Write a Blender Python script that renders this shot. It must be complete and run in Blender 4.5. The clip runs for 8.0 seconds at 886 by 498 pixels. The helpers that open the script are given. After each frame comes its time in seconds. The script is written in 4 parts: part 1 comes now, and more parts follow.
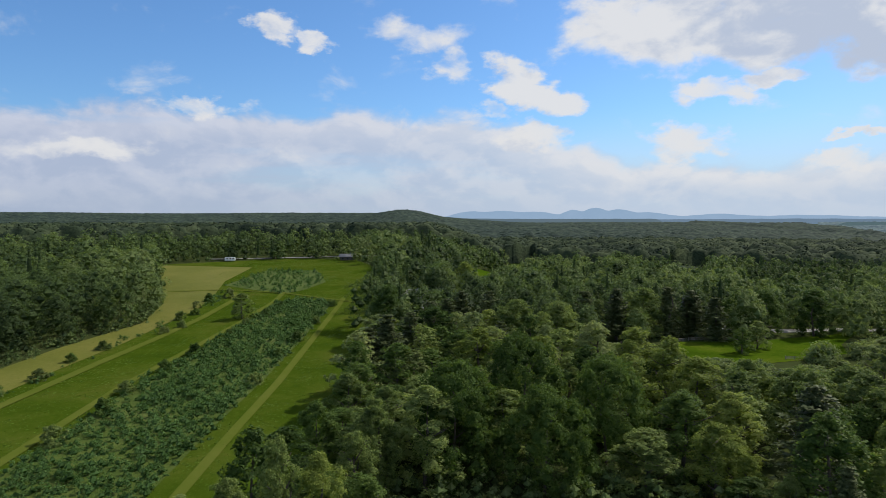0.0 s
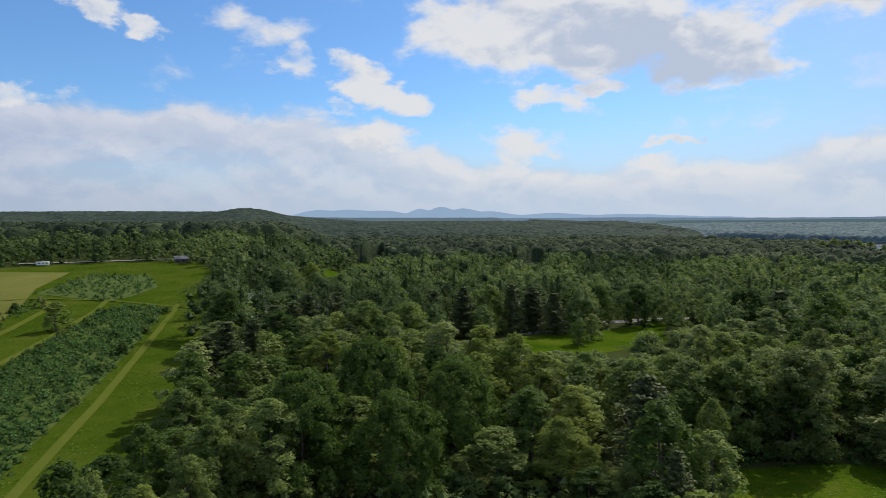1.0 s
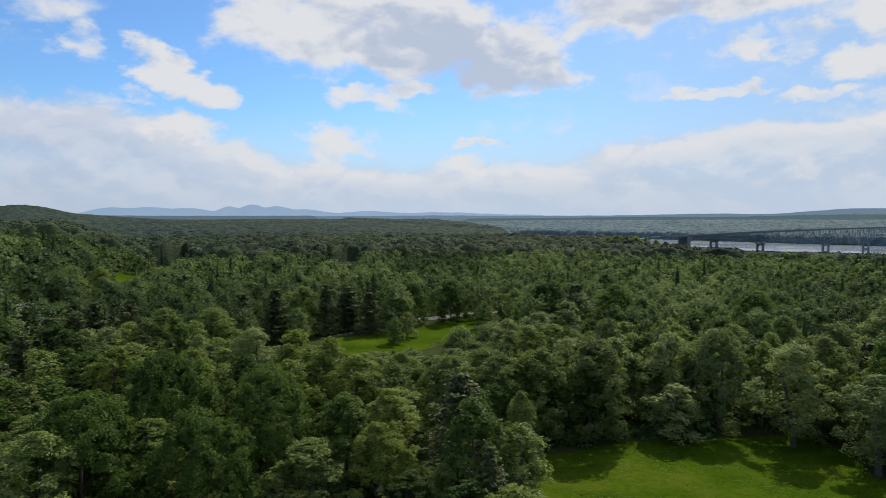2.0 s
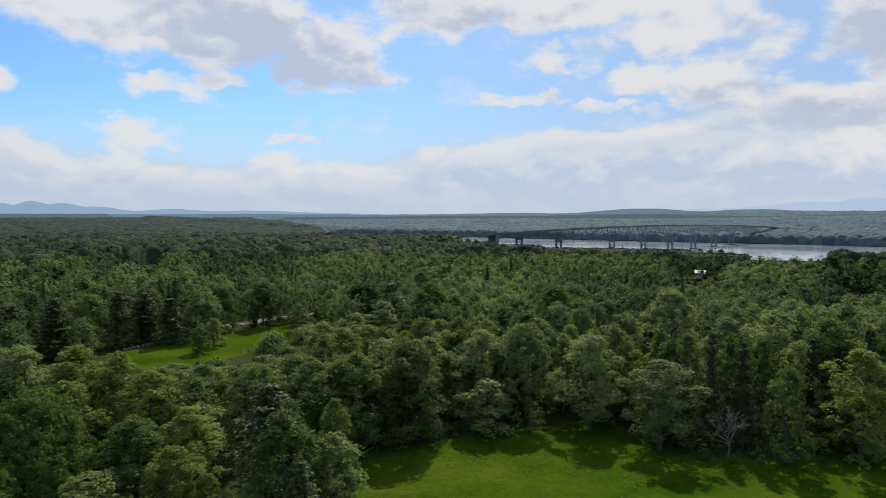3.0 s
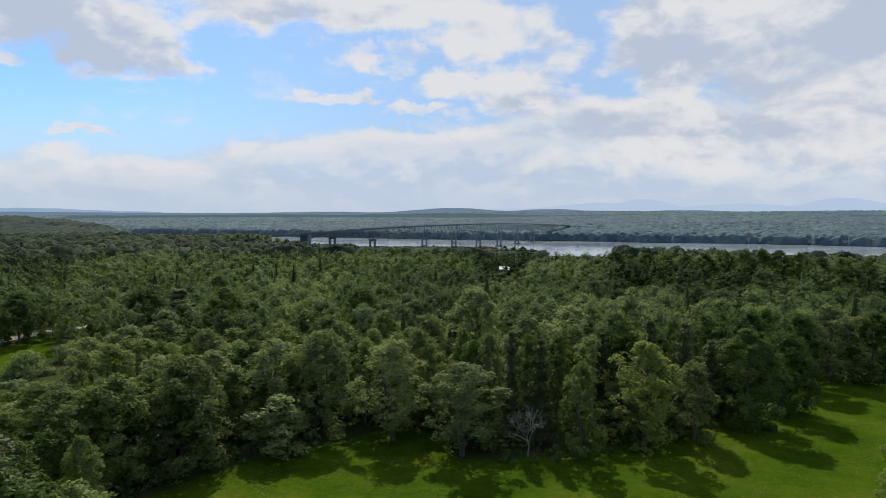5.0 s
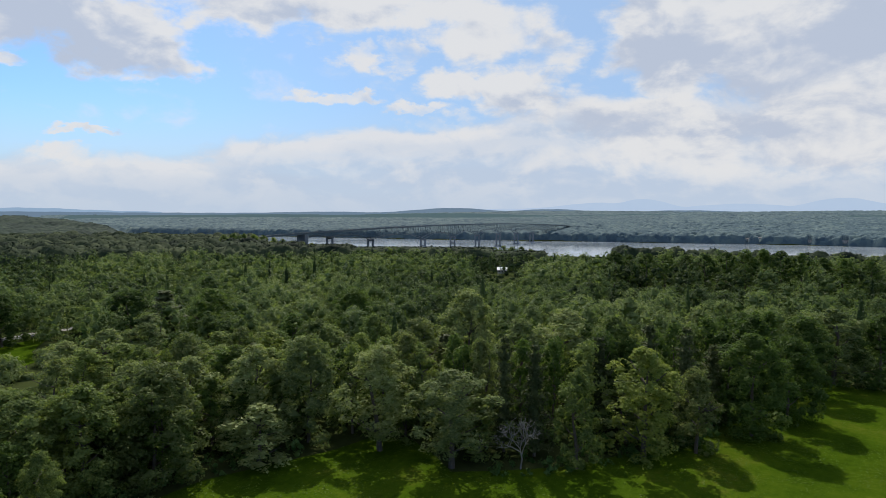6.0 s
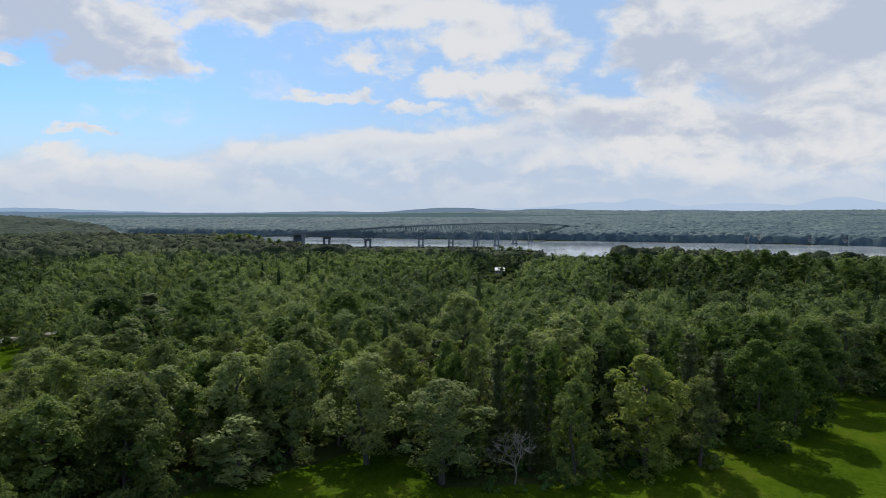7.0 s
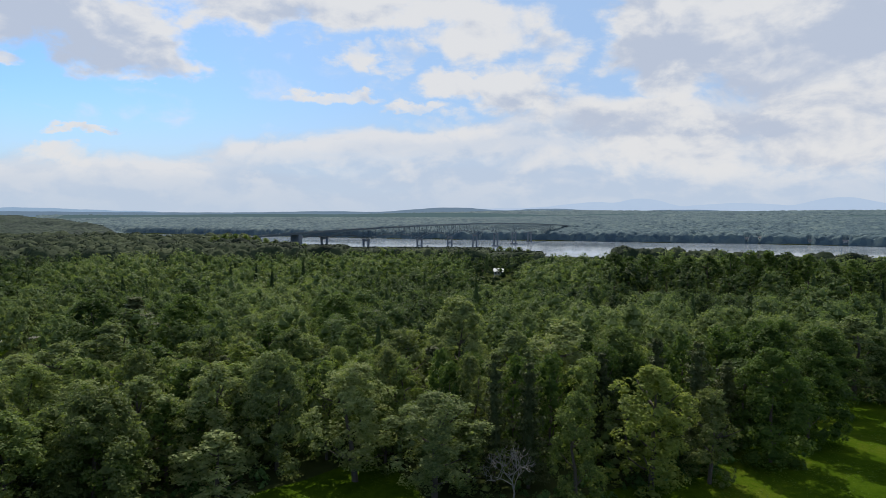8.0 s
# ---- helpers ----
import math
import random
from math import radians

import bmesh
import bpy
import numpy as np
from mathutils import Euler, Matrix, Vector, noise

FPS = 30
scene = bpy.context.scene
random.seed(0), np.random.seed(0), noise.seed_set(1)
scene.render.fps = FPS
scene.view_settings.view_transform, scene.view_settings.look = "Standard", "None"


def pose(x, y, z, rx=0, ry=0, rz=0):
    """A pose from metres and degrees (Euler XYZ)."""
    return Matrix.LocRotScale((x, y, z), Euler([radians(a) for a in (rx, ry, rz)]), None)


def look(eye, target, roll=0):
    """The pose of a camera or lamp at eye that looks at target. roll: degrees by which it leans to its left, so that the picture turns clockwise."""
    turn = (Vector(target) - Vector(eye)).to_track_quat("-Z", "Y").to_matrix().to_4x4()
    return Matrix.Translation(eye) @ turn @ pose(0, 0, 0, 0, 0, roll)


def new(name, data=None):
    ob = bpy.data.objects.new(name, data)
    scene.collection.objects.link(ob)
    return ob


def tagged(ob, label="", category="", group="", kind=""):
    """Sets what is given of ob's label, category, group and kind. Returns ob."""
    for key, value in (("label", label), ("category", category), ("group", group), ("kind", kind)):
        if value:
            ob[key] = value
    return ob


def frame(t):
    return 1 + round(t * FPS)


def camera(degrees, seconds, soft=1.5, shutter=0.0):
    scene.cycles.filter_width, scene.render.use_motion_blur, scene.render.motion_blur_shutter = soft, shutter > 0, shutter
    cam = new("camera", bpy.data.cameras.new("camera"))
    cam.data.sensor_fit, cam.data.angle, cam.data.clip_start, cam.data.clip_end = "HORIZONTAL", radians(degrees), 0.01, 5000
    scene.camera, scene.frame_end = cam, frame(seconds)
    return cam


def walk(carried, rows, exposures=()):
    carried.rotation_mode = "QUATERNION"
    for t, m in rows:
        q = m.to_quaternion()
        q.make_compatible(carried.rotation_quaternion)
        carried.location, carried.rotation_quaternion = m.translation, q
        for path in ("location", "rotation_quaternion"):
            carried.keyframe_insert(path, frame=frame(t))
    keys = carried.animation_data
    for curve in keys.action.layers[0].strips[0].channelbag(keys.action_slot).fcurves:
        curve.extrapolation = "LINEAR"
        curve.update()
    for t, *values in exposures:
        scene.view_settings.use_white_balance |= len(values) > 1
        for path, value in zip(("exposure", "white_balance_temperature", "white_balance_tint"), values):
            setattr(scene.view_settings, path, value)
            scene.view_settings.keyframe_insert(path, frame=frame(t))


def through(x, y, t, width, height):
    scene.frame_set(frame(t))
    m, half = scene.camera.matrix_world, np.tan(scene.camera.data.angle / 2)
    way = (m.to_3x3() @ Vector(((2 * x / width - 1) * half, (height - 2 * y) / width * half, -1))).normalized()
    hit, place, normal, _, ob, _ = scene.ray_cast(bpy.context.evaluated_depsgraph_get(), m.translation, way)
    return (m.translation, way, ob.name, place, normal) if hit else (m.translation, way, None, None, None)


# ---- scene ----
cam = camera(68.62, 8.0, soft=0.8, shutter=0.12)
PATH = [
    (0, pose(0.00, 0.00, 46.00, 87.472, 0.038, 0.000)),
    (0.5, pose(0.18, 2.03, 46.13, 87.435, 0.028, -5.164)),
    (1, pose(0.45, 4.00, 46.29, 87.352, 0.091, -13.334)),
    (1.5, pose(1.17, 5.87, 46.46, 87.251, 0.126, -21.547)),
    (3, pose(5.61, 10.18, 46.90, 87.022, -0.014, -45.462)),
    (3.5, pose(7.78, 11.21, 46.86, 86.992, -0.071, -53.427)),
    (4, pose(10.48, 12.09, 46.87, 86.958, -0.094, -59.642)),
    (4.5, pose(13.51, 12.84, 46.75, 86.955, -0.108, -61.507)),
    (6, pose(23.17, 14.69, 46.49, 86.957, -0.202, -61.592)),
    (6.5, pose(26.52, 15.50, 46.57, 86.941, -0.151, -61.665)),
    (7, pose(29.91, 16.43, 46.62, 86.923, -0.126, -61.678)),
    (7.5, pose(33.25, 17.62, 46.72, 86.914, -0.112, -61.728)),
    (8, pose(36.72, 18.95, 46.86, 86.912, -0.171, -61.736)),
]
walk(cam, PATH)

# ---- world, sun ----
SUN_AZ, SUN_EL = 55.0, 44.5      # degrees from +y towards +x; above the horizon
SKY_GAIN, CLOUD_GAIN = 0.10, 1.0


class Nodes:
    """Shortcuts for node trees."""

    def __init__(self, tree):
        self.t = tree
        tree.nodes.clear()

    def n(self, kind, ins=None, **props):
        node = self.t.nodes.new(kind)
        for k, v in props.items():
            setattr(node, k, v)
        for k, v in (ins or {}).items():
            if isinstance(v, bpy.types.NodeSocket):
                self.t.links.new(v, node.inputs[k])
            else:
                node.inputs[k].default_value = v
        return node

    def m(self, op, a, b=0.0, c=None, clamp=False):
        ins = {0: a, 1: b}
        if c is not None:
            ins[2] = c
        return self.n("ShaderNodeMath", ins, operation=op, use_clamp=clamp).outputs[0]

    def mix(self, fac, a, b, blend="MIX"):
        node = self.n("ShaderNodeMix", {0: fac, 6: a, 7: b}, data_type="RGBA", blend_type=blend)
        return node.outputs[2]

    def ramp(self, fac, stops):
        node = self.n("ShaderNodeValToRGB", {0: fac})
        els = node.color_ramp.elements
        while len(els) < len(stops):
            els.new(0.5)
        for e, (p, c) in zip(els, stops):
            e.position, e.color = p, (*c, 1)
        return node.outputs[0]

    def noise(self, vec, scale, detail=4.0, rough=0.55, dist=0.0):
        node = self.n("ShaderNodeTexNoise", {"Scale": scale, "Detail": detail, "Roughness": rough, "Distortion": dist})
        if vec is not None:
            self.t.links.new(vec, node.inputs["Vector"])
        return node.outputs[0]


def build_world():
    world = bpy.data.worlds.new("sky")
    scene.world = world
    world.use_nodes = True
    k = Nodes(world.node_tree)
    sky = k.n("ShaderNodeTexSky", sky_type="NISHITA", sun_disc=False, sun_elevation=radians(SUN_EL),
              sun_rotation=radians(SUN_AZ), altitude=100.0, air_density=1.0, dust_density=0.6, ozone_density=2.0)
    way = k.n("ShaderNodeTexCoord").outputs["Generated"]
    sep = k.n("ShaderNodeSeparateXYZ", {0: way})
    deg = 180 / math.pi
    az = k.m("MULTIPLY", k.m("ARCTAN2", sep.outputs[0], sep.outputs[1]), deg)
    el = k.m("MULTIPLY", k.m("ARCSINE", sep.outputs[2]), deg)
    spot = k.n("ShaderNodeCombineXYZ", {0: az, 1: el, 2: 0.0}).outputs[0]
    # clouds flatten towards the horizon
    def tiled(shift, sx, sy):
        return k.n("ShaderNodeMapping", {"Vector": spot, "Scale": (sx, sy, 1.0), "Location": (shift[0] * sx, shift[1] * sy, 0.0)}).outputs[0]

    def span(x, a, b, lo=0.0, hi=1.0):
        return k.n("ShaderNodeMapRange", {0: x, 1: a, 2: b, 3: lo, 4: hi}, interpolation_type="SMOOTHSTEP").outputs[0]

    wide = tiled((0, 0), 0.05, 0.085)
    puff = k.noise(wide, 3.6, 9.0, 0.56, 0.25)
    puff_lit = k.noise(tiled((0.5, 1.1), 0.05, 0.085), 3.6, 6.0, 0.56, 0.25)      # a step towards the sun
    broad = k.noise(wide, 1.5, 4.0, 0.5)
    streak = k.noise(tiled((60, 6), 0.022, 0.16), 2.2, 6.0, 0.55)
    # (azimuth, elevation, half width, half height, weight) of the cloud masses
    masses = [
        (-13.8, 15.6, 3.0, 1.3, 0.58), (-11.0, 14.6, 2.6, 1.0, 0.52), (-2.5, 15.6, 6.4, 1.9, 0.40), (0.6, 13.4, 3.0, 1.9, 0.42),
        (6.4, 12.0, 3.6, 2.0, 0.66), (9.4, 10.6, 3.4, 1.6, 0.62), (4.4, 9.6, 3.0, 1.2, 0.46), (7.6, 7.3, 5.0, 1.5, 0.52), (-20.0, 9.6, 4.6, 1.3, 0.56), (-29.0, 5.4, 7.0, 1.3, 0.42),
        (18.0, 16.0, 9.5, 4.6, 0.74), (27.0, 15.4, 11.0, 4.6, 0.86), (35.0, 13.6, 7.6, 3.8, 0.86), (38.5, 11.6, 4.6, 2.2, 0.70), (22.5, 10.2, 3.6, 1.5, 0.58), (27.0, 10.8, 3.8, 1.2, 0.60),
        (20.2, 6.6, 4.6, 1.6, 0.52), (31.0, 4.7, 3.0, 0.8, 0.44), (33.0, 6.4, 2.4, 0.45, 0.50),
        (45.0, 17.0, 9.0, 3.0, 0.72), (57.0, 17.6, 12.0, 3.2, 0.78), (54.0, 13.4, 2.6, 1.4, 0.46), (58.0, 13.6, 3.6, 1.7, 0.52), (66.0, 15.6, 8.0, 3.4, 0.66), (70.5, 13.6, 4.4, 2.6, 0.52), (49.5, 14.6, 3.0, 1.2, 0.36),
        (52.8, 9.9, 5.2, 0.85, 0.62), (59.0, 9.0, 5.0, 0.7, 0.50), (63.0, 11.2, 4.6, 2.0, 0.66), (68.0, 10.4, 6.0, 3.4, 0.72), (81.5, 14.5, 7.4, 7.0, 0.90), (93.0, 13.0, 13.0, 9.5, 0.92),
        (104.0, 9.0, 14.0, 9.0, 0.85), (77.0, 8.0, 8.0, 3.2, 0.58), (62.0, 7.6, 6.0, 1.5, 0.50), (88.0, 6.0, 18.0, 4.6, 0.66), (-30.0, 22.0, 10.0, 3.0, 0.35), (30.0, 23.5, 26.0, 5.0, 0.6), (84.0, 24.0, 24.0, 6.0, 0.62),
    ]
    warp = k.n("ShaderNodeTexNoise", {"Vector": wide, "Scale": 4.6, "Detail": 5.0, "Roughness": 0.6}).outputs[1]
    bent = k.n("ShaderNodeVectorMath", {0: warp, 1: (0.5, 0.5, 0.5)}, operation="SUBTRACT").outputs[0]
    bent = k.n("ShaderNodeVectorMath", {0: bent, 1: (9.0, 5.0, 0.0)}, operation="MULTIPLY").outputs[0]
    spot = k.n("ShaderNodeVectorMath", {0: spot, 1: bent}, operation="ADD").outputs[0]

    def blob(a, e, ra, re):
        at = k.n("ShaderNodeMapping", {"Vector": spot, "Location": (-a / ra, -e / re, 0), "Scale": (1 / ra, 1 / re, 1)}).outputs[0]
        return k.n("ShaderNodeTexGradient", {"Vector": at}, gradient_type="SPHERICAL").outputs[0]

    cover = None
    for a, e, ra, re, w in masses:
        one = k.m("MULTIPLY", k.m("MULTIPLY", blob(a, e, ra, re), 1.8, clamp=True), w)
        cover = one if cover is None else k.m("MAXIMUM", cover, one)
    # far from these the sky is broken cloud as well
    cover = k.m("MAXIMUM", cover, k.m("MULTIPLY", span(el, 22.0, 30.0), k.m("MULTIPLY", broad, 0.8)))
    body = k.m("ADD", cover, k.m("MULTIPLY", k.m("SUBTRACT", puff, 0.5), 1.75))
    dens = span(body, 0.08, 0.66)
    # sunlit tops and edges, blue-grey bases
    relief = k.m("MULTIPLY", k.m("SUBTRACT", puff_lit, puff), 3.2)
    shade = None
    for a, e, ra, re, w in [(34.0, 11.8, 8.0, 3.4, 1.0), (27.0, 14.6, 11.0, 3.2, 0.75), (90.0, 12.0, 14.0, 8.0, 0.5), (80.0, 13.2, 6.0, 3.2, 0.7), (75.5, 8.0, 7.0, 2.2, 0.8), (86.0, 7.6, 5.0, 1.2, 0.9), (95.0, 14.0, 4.6, 4.6, 0.9),
                            (48.0, 16.6, 8.0, 1.4, 0.5), (69.0, 9.4, 4.0, 1.4, 0.5)]:
        one = k.m("MULTIPLY", blob(a, e, ra, re), w)
        shade = one if shade is None else k.m("ADD", shade, one)
    thick = span(k.m("ADD", k.m("ADD", k.m("MULTIPLY", k.m("SUBTRACT", broad, 0.5), 1.4), relief), k.m("ADD", k.m("MULTIPLY", shade, 1.15), k.m("MULTIPLY", body, 0.40))), 0.15, 1.15)
    cloud = k.mix(thick, (0.76, 0.765, 0.78, 1), (0.49, 0.55, 0.67, 1))
    blue = k.mix(1.0, sky.outputs[0], (SKY_GAIN * 0.74, SKY_GAIN * 1.08, SKY_GAIN * 1.42, 1), "MULTIPLY")
    sunny = span(az, 15.0, 70.0)
    blue = k.mix(k.m("MULTIPLY", sunny, 0.80), blue, (0.39, 0.54, 0.77, 1))
    blue = k.mix(k.m("MULTIPLY", span(el, 10.0, 2.0, 0.0, 0.75), span(az, 2.0, 16.0)), blue, (0.53, 0.64, 0.79, 1))
    # greyer away from the sun
    dull = span(az, 25.0, -35.0)
    # a low sheet of thin cloud with a ragged upper edge, highest to the west and under the sun
    edge = k.m("ADD", span(az, 0.0, 17.0, 9.2, 5.0), k.m("ADD", span(az, 36.0, 60.0, 0.0, 3.0), span(az, 60.0, 72.0, 0.0, 2.0)))
    over = k.m("SUBTRACT", k.m("ADD", edge, k.m("ADD", k.m("MULTIPLY", k.m("SUBTRACT", puff, 0.5), 5.0), k.m("MULTIPLY", k.m("SUBTRACT", broad, 0.5), 5.0))), el)
    veil = k.m("MULTIPLY", span(over, -0.5, 1.1), span(streak, 0.28, 0.50, 0.72, 1.0))
    pale = k.mix(dull, (0.50, 0.59, 0.73, 1), (0.42, 0.48, 0.63, 1))
    sheen = k.m("ADD", span(k.m("SUBTRACT", puff, relief), 0.10, 0.90, 0.0, 0.55), k.m("MULTIPLY", k.m("MULTIPLY", span(over, -0.3, 0.8), span(over, 3.2, 1.0)), 0.55), clamp=True)
    pale = k.mix(sheen, pale, k.mix(dull, (0.74, 0.75, 0.78, 1), (0.59, 0.62, 0.73, 1)))
    blue = k.mix(k.m("MULTIPLY", veil, 0.93), blue, pale)
    col = k.mix(k.m("MULTIPLY", dens, 0.95), blue, cloud)
    low = k.n("ShaderNodeMapRange", {0: el, 1: 4.0, 2: 0.0}, interpolation_type="SMOOTHSTEP").outputs[0]
    col = k.mix(k.m("MULTIPLY", low, 0.75), col, k.mix(dull, (0.51, 0.60, 0.73, 1), (0.38, 0.46, 0.60, 1)))
    bg = k.n("ShaderNodeBackground", {0: col, 1: CLOUD_GAIN})
    out = k.n("ShaderNodeOutputWorld")
    k.t.links.new(bg.outputs[0], out.inputs[0])


build_world()
sun = new("sun", bpy.data.lights.new("sun", "SUN"))
sun.data.energy, sun.data.angle, sun.data.color = 5.0, radians(0.6), (1.0, 0.92, 0.78)
sun_way = Vector((math.sin(radians(SUN_AZ)) * math.cos(radians(SUN_EL)), math.cos(radians(SUN_AZ)) * math.cos(radians(SUN_EL)), math.sin(radians(SUN_EL))))
sun.matrix_world = look(sun_way * 300, (0, 0, 0))


# ---- materials ----
def material(name):
    mat = bpy.data.materials.new(name)
    mat.use_nodes = True
    return mat, Nodes(mat.node_tree)


def finish(k, shader):
    out = k.n("ShaderNodeOutputMaterial")
    k.t.links.new(shader, out.inputs[0])


def surface(name, colours, scale, rough=0.8, fine=None, bump=0.0, metallic=0.0, spec=0.3):
    """A surface whose colour wanders between stops of a ramp, at two scales."""
    mat, k = material(name)
    pos = k.n("ShaderNodeNewGeometry").outputs["Position"]
    a = k.noise(pos, scale, 5.0, 0.6)
    b = k.noise(pos, fine or scale * 14, 5.0, 0.72)
    col = k.ramp(k.m("ADD", k.m("MULTIPLY", a, 0.65), k.m("MULTIPLY", b, 0.35)), colours)
    ins = {"Base Color": col, "Roughness": rough, "Metallic": metallic, "Specular IOR Level": spec}
    if bump:
        ins["Normal"] = k.n("ShaderNodeBump", {"Strength": bump, "Height": b, "Distance": 0.2}).outputs[0]
    finish(k, k.n("ShaderNodeBsdfPrincipled", ins).outputs[0])
    return mat


def leaf_material(name, dark, mid, light, per_tree=True, through=0.46):
    """Leaves: each leaf island and each tree varies; part of the light passes through."""
    mat, k = material(name)
    geo = k.n("ShaderNodeNewGeometry")
    isle = geo.outputs["Random Per Island"]
    if per_tree:
        tree = k.n("ShaderNodeObjectInfo").outputs["Random"]
    else:
        tree = k.n("ShaderNodeAttribute", attribute_name="tint").outputs["Fac"]
    f = k.m("ADD", k.m("MULTIPLY", isle, 0.50 if per_tree else 0.34), k.m("MULTIPLY", tree, 0.50 if per_tree else 0.66))
    col = k.ramp(f, [(0.08, dark), (0.5, mid), (0.95, light)])
    pb = k.n("ShaderNodeBsdfPrincipled", {"Base Color": col, "Roughness": 0.55, "Specular IOR Level": 0.05})
    warm = k.mix(1.0, col, (1.18, 1.22, 0.62, 1), "MULTIPLY")
    tr = k.n("ShaderNodeBsdfTranslucent", {"Color": warm})
    mixed = k.n("ShaderNodeMixShader", {0: through, 1: pb.outputs[0], 2: tr.outputs[0]})
    finish(k, mixed.outputs[0])
    return mat


LEAF = {
    "maple": leaf_material("leaf_maple", (0.067, 0.102, 0.034), (0.140, 0.191, 0.058), (0.234, 0.287, 0.097)),
    "locust": leaf_material("leaf_locust", (0.111, 0.151, 0.064), (0.194, 0.243, 0.096), (0.297, 0.335, 0.149)),
    "oak": leaf_material("leaf_oak", (0.032, 0.058, 0.018), (0.066, 0.112, 0.027), (0.117, 0.173, 0.043)),
    "lime": leaf_material("leaf_lime", (0.111, 0.153, 0.033), (0.167, 0.214, 0.049), (0.235, 0.280, 0.075)),
    "pine": leaf_material("needle_pine", (0.042, 0.058, 0.024), (0.070, 0.090, 0.037), (0.111, 0.133, 0.056), through=0.2),
    "silver": leaf_material("leaf_silver", (0.080, 0.110, 0.039), (0.135, 0.172, 0.062), (0.210, 0.240, 0.098)),
}
WOODS = leaf_material("leaf_woods", (0.037, 0.060, 0.027), (0.103, 0.152, 0.055), (0.188, 0.236, 0.099), per_tree=False)
SHRUB = leaf_material("leaf_shrub", (0.045, 0.090, 0.026), (0.079, 0.148, 0.045), (0.123, 0.204, 0.073), per_tree=False)
BARK = surface("bark", [(0.2, (0.05, 0.042, 0.034)), (0.8, (0.14, 0.12, 0.10))], 1.2, 0.9, bump=0.5)
DEADWOOD = surface("dead_wood", [(0.2, (0.14, 0.13, 0.12)), (0.8, (0.26, 0.25, 0.23))], 1.5, 0.85)
FLOOR = surface("forest_floor", [(0.25, (0.022, 0.030, 0.012)), (0.55, (0.040, 0.052, 0.018)), (0.8, (0.055, 0.058, 0.026))], 0.05, 0.95, spec=0.0)
MEADOW = surface("meadow_grass", [(0.38, (0.024, 0.047, 0.003)), (0.46, (0.033, 0.063, 0.004)), (0.54, (0.044, 0.075, 0.005)), (0.63, (0.068, 0.089, 0.010))], 0.06, 0.9, fine=0.7, bump=0.8, spec=0.0)
FIELD = surface("field_grass", [(0.30, (0.023, 0.044, 0.004)), (0.46, (0.035, 0.059, 0.005)), (0.56, (0.047, 0.069, 0.008)), (0.70, (0.073, 0.075, 0.015))], 0.05, 0.9, fine=0.5, bump=0.8, spec=0.0)
TAN = surface("dry_grass", [(0.25, (0.063, 0.077, 0.011)), (0.5, (0.097, 0.104, 0.020)), (0.75, (0.144, 0.131, 0.036))], 0.03, 0.9, fine=0.6, bump=0.6, spec=0.06)
TRACK = surface("mown_track", [(0.25, (0.058, 0.083, 0.010)), (0.75, (0.089, 0.101, 0.022))], 0.10, 0.9, fine=0.9, spec=0.0)
ROUGH_GRASS = surface("rough_grass", [(0.28, (0.032, 0.056, 0.011)), (0.5, (0.052, 0.078, 0.015)), (0.72, (0.076, 0.094, 0.026))], 0.10, 0.9, fine=0.8, bump=0.8, spec=0.06)
ROADWAY = surface("pale_asphalt", [(0.2, (0.158, 0.151, 0.144)), (0.8, (0.259, 0.252, 0.238))], 0.08, 0.85)
STEEL = surface("bridge_steel", [(0.2, (0.062, 0.086, 0.104)), (0.8, (0.086, 0.114, 0.132))], 0.05, 0.6)
CONCRETE = surface("bridge_concrete", [(0.2, (0.12, 0.14, 0.16)), (0.8, (0.19, 0.21, 0.23))], 0.05, 0.85)
PAINT = surface("white_paint", [(0.2, (0.70, 0.70, 0.68)), (0.8, (0.84, 0.84, 0.82))], 0.3, 0.6)
ROOFING = surface("grey_roof", [(0.2, (0.13, 0.13, 0.14)), (0.8, (0.24, 0.23, 0.23))], 0.3, 0.8)
GLASS = surface("dark_glass", [(0.2, (0.02, 0.025, 0.03)), (0.8, (0.05, 0.06, 0.07))], 0.5, 0.1, spec=0.6)


def canopy_material(name, dark, mid, light, scale):
    """The roof of far woods: crown by crown the green changes."""
    mat, k = material(name)
    pos = k.n("ShaderNodeNewGeometry").outputs["Position"]
    tree = k.n("ShaderNodeTexVoronoi", {"Vector": pos, "Scale": scale}).outputs["Color"]
    tree = k.n("ShaderNodeSeparateColor", {0: tree}).outputs[0]
    f = k.m("ADD", k.m("MULTIPLY", tree, 0.42), k.m("MULTIPLY", k.m("SUBTRACT", k.m("MULTIPLY", k.noise(pos, 0.009, 5.0, 0.62), 2.0), 0.5), 0.58))
    col = k.ramp(f, [(0.2, dark), (0.5, mid), (0.85, light)])
    bump = k.n("ShaderNodeBump", {"Strength": 0.5, "Height": k.noise(pos, 0.35, 4.0, 0.6), "Distance": 2.0})
    finish(k, k.n("ShaderNodeBsdfPrincipled", {"Base Color": col, "Roughness": 0.9, "Specular IOR Level": 0.05, "Normal": bump.outputs[0]}).outputs[0])
    return mat


MID_CANOPY = canopy_material("middle_canopy", (0.010, 0.018, 0.012), (0.028, 0.042, 0.022), (0.061, 0.077, 0.038), 0.080)
CANOPY = canopy_material("far_canopy", (0.014, 0.023, 0.021), (0.026, 0.041, 0.033), (0.049, 0.067, 0.048), 0.075)
# far bank: the same woods with air haze mixed into the greens, paler and bluer
HAZED_BANK_CANOPY = canopy_material("hazed_bank_canopy", (0.049, 0.079, 0.100), (0.074, 0.113, 0.131), (0.113, 0.155, 0.153), 0.075)


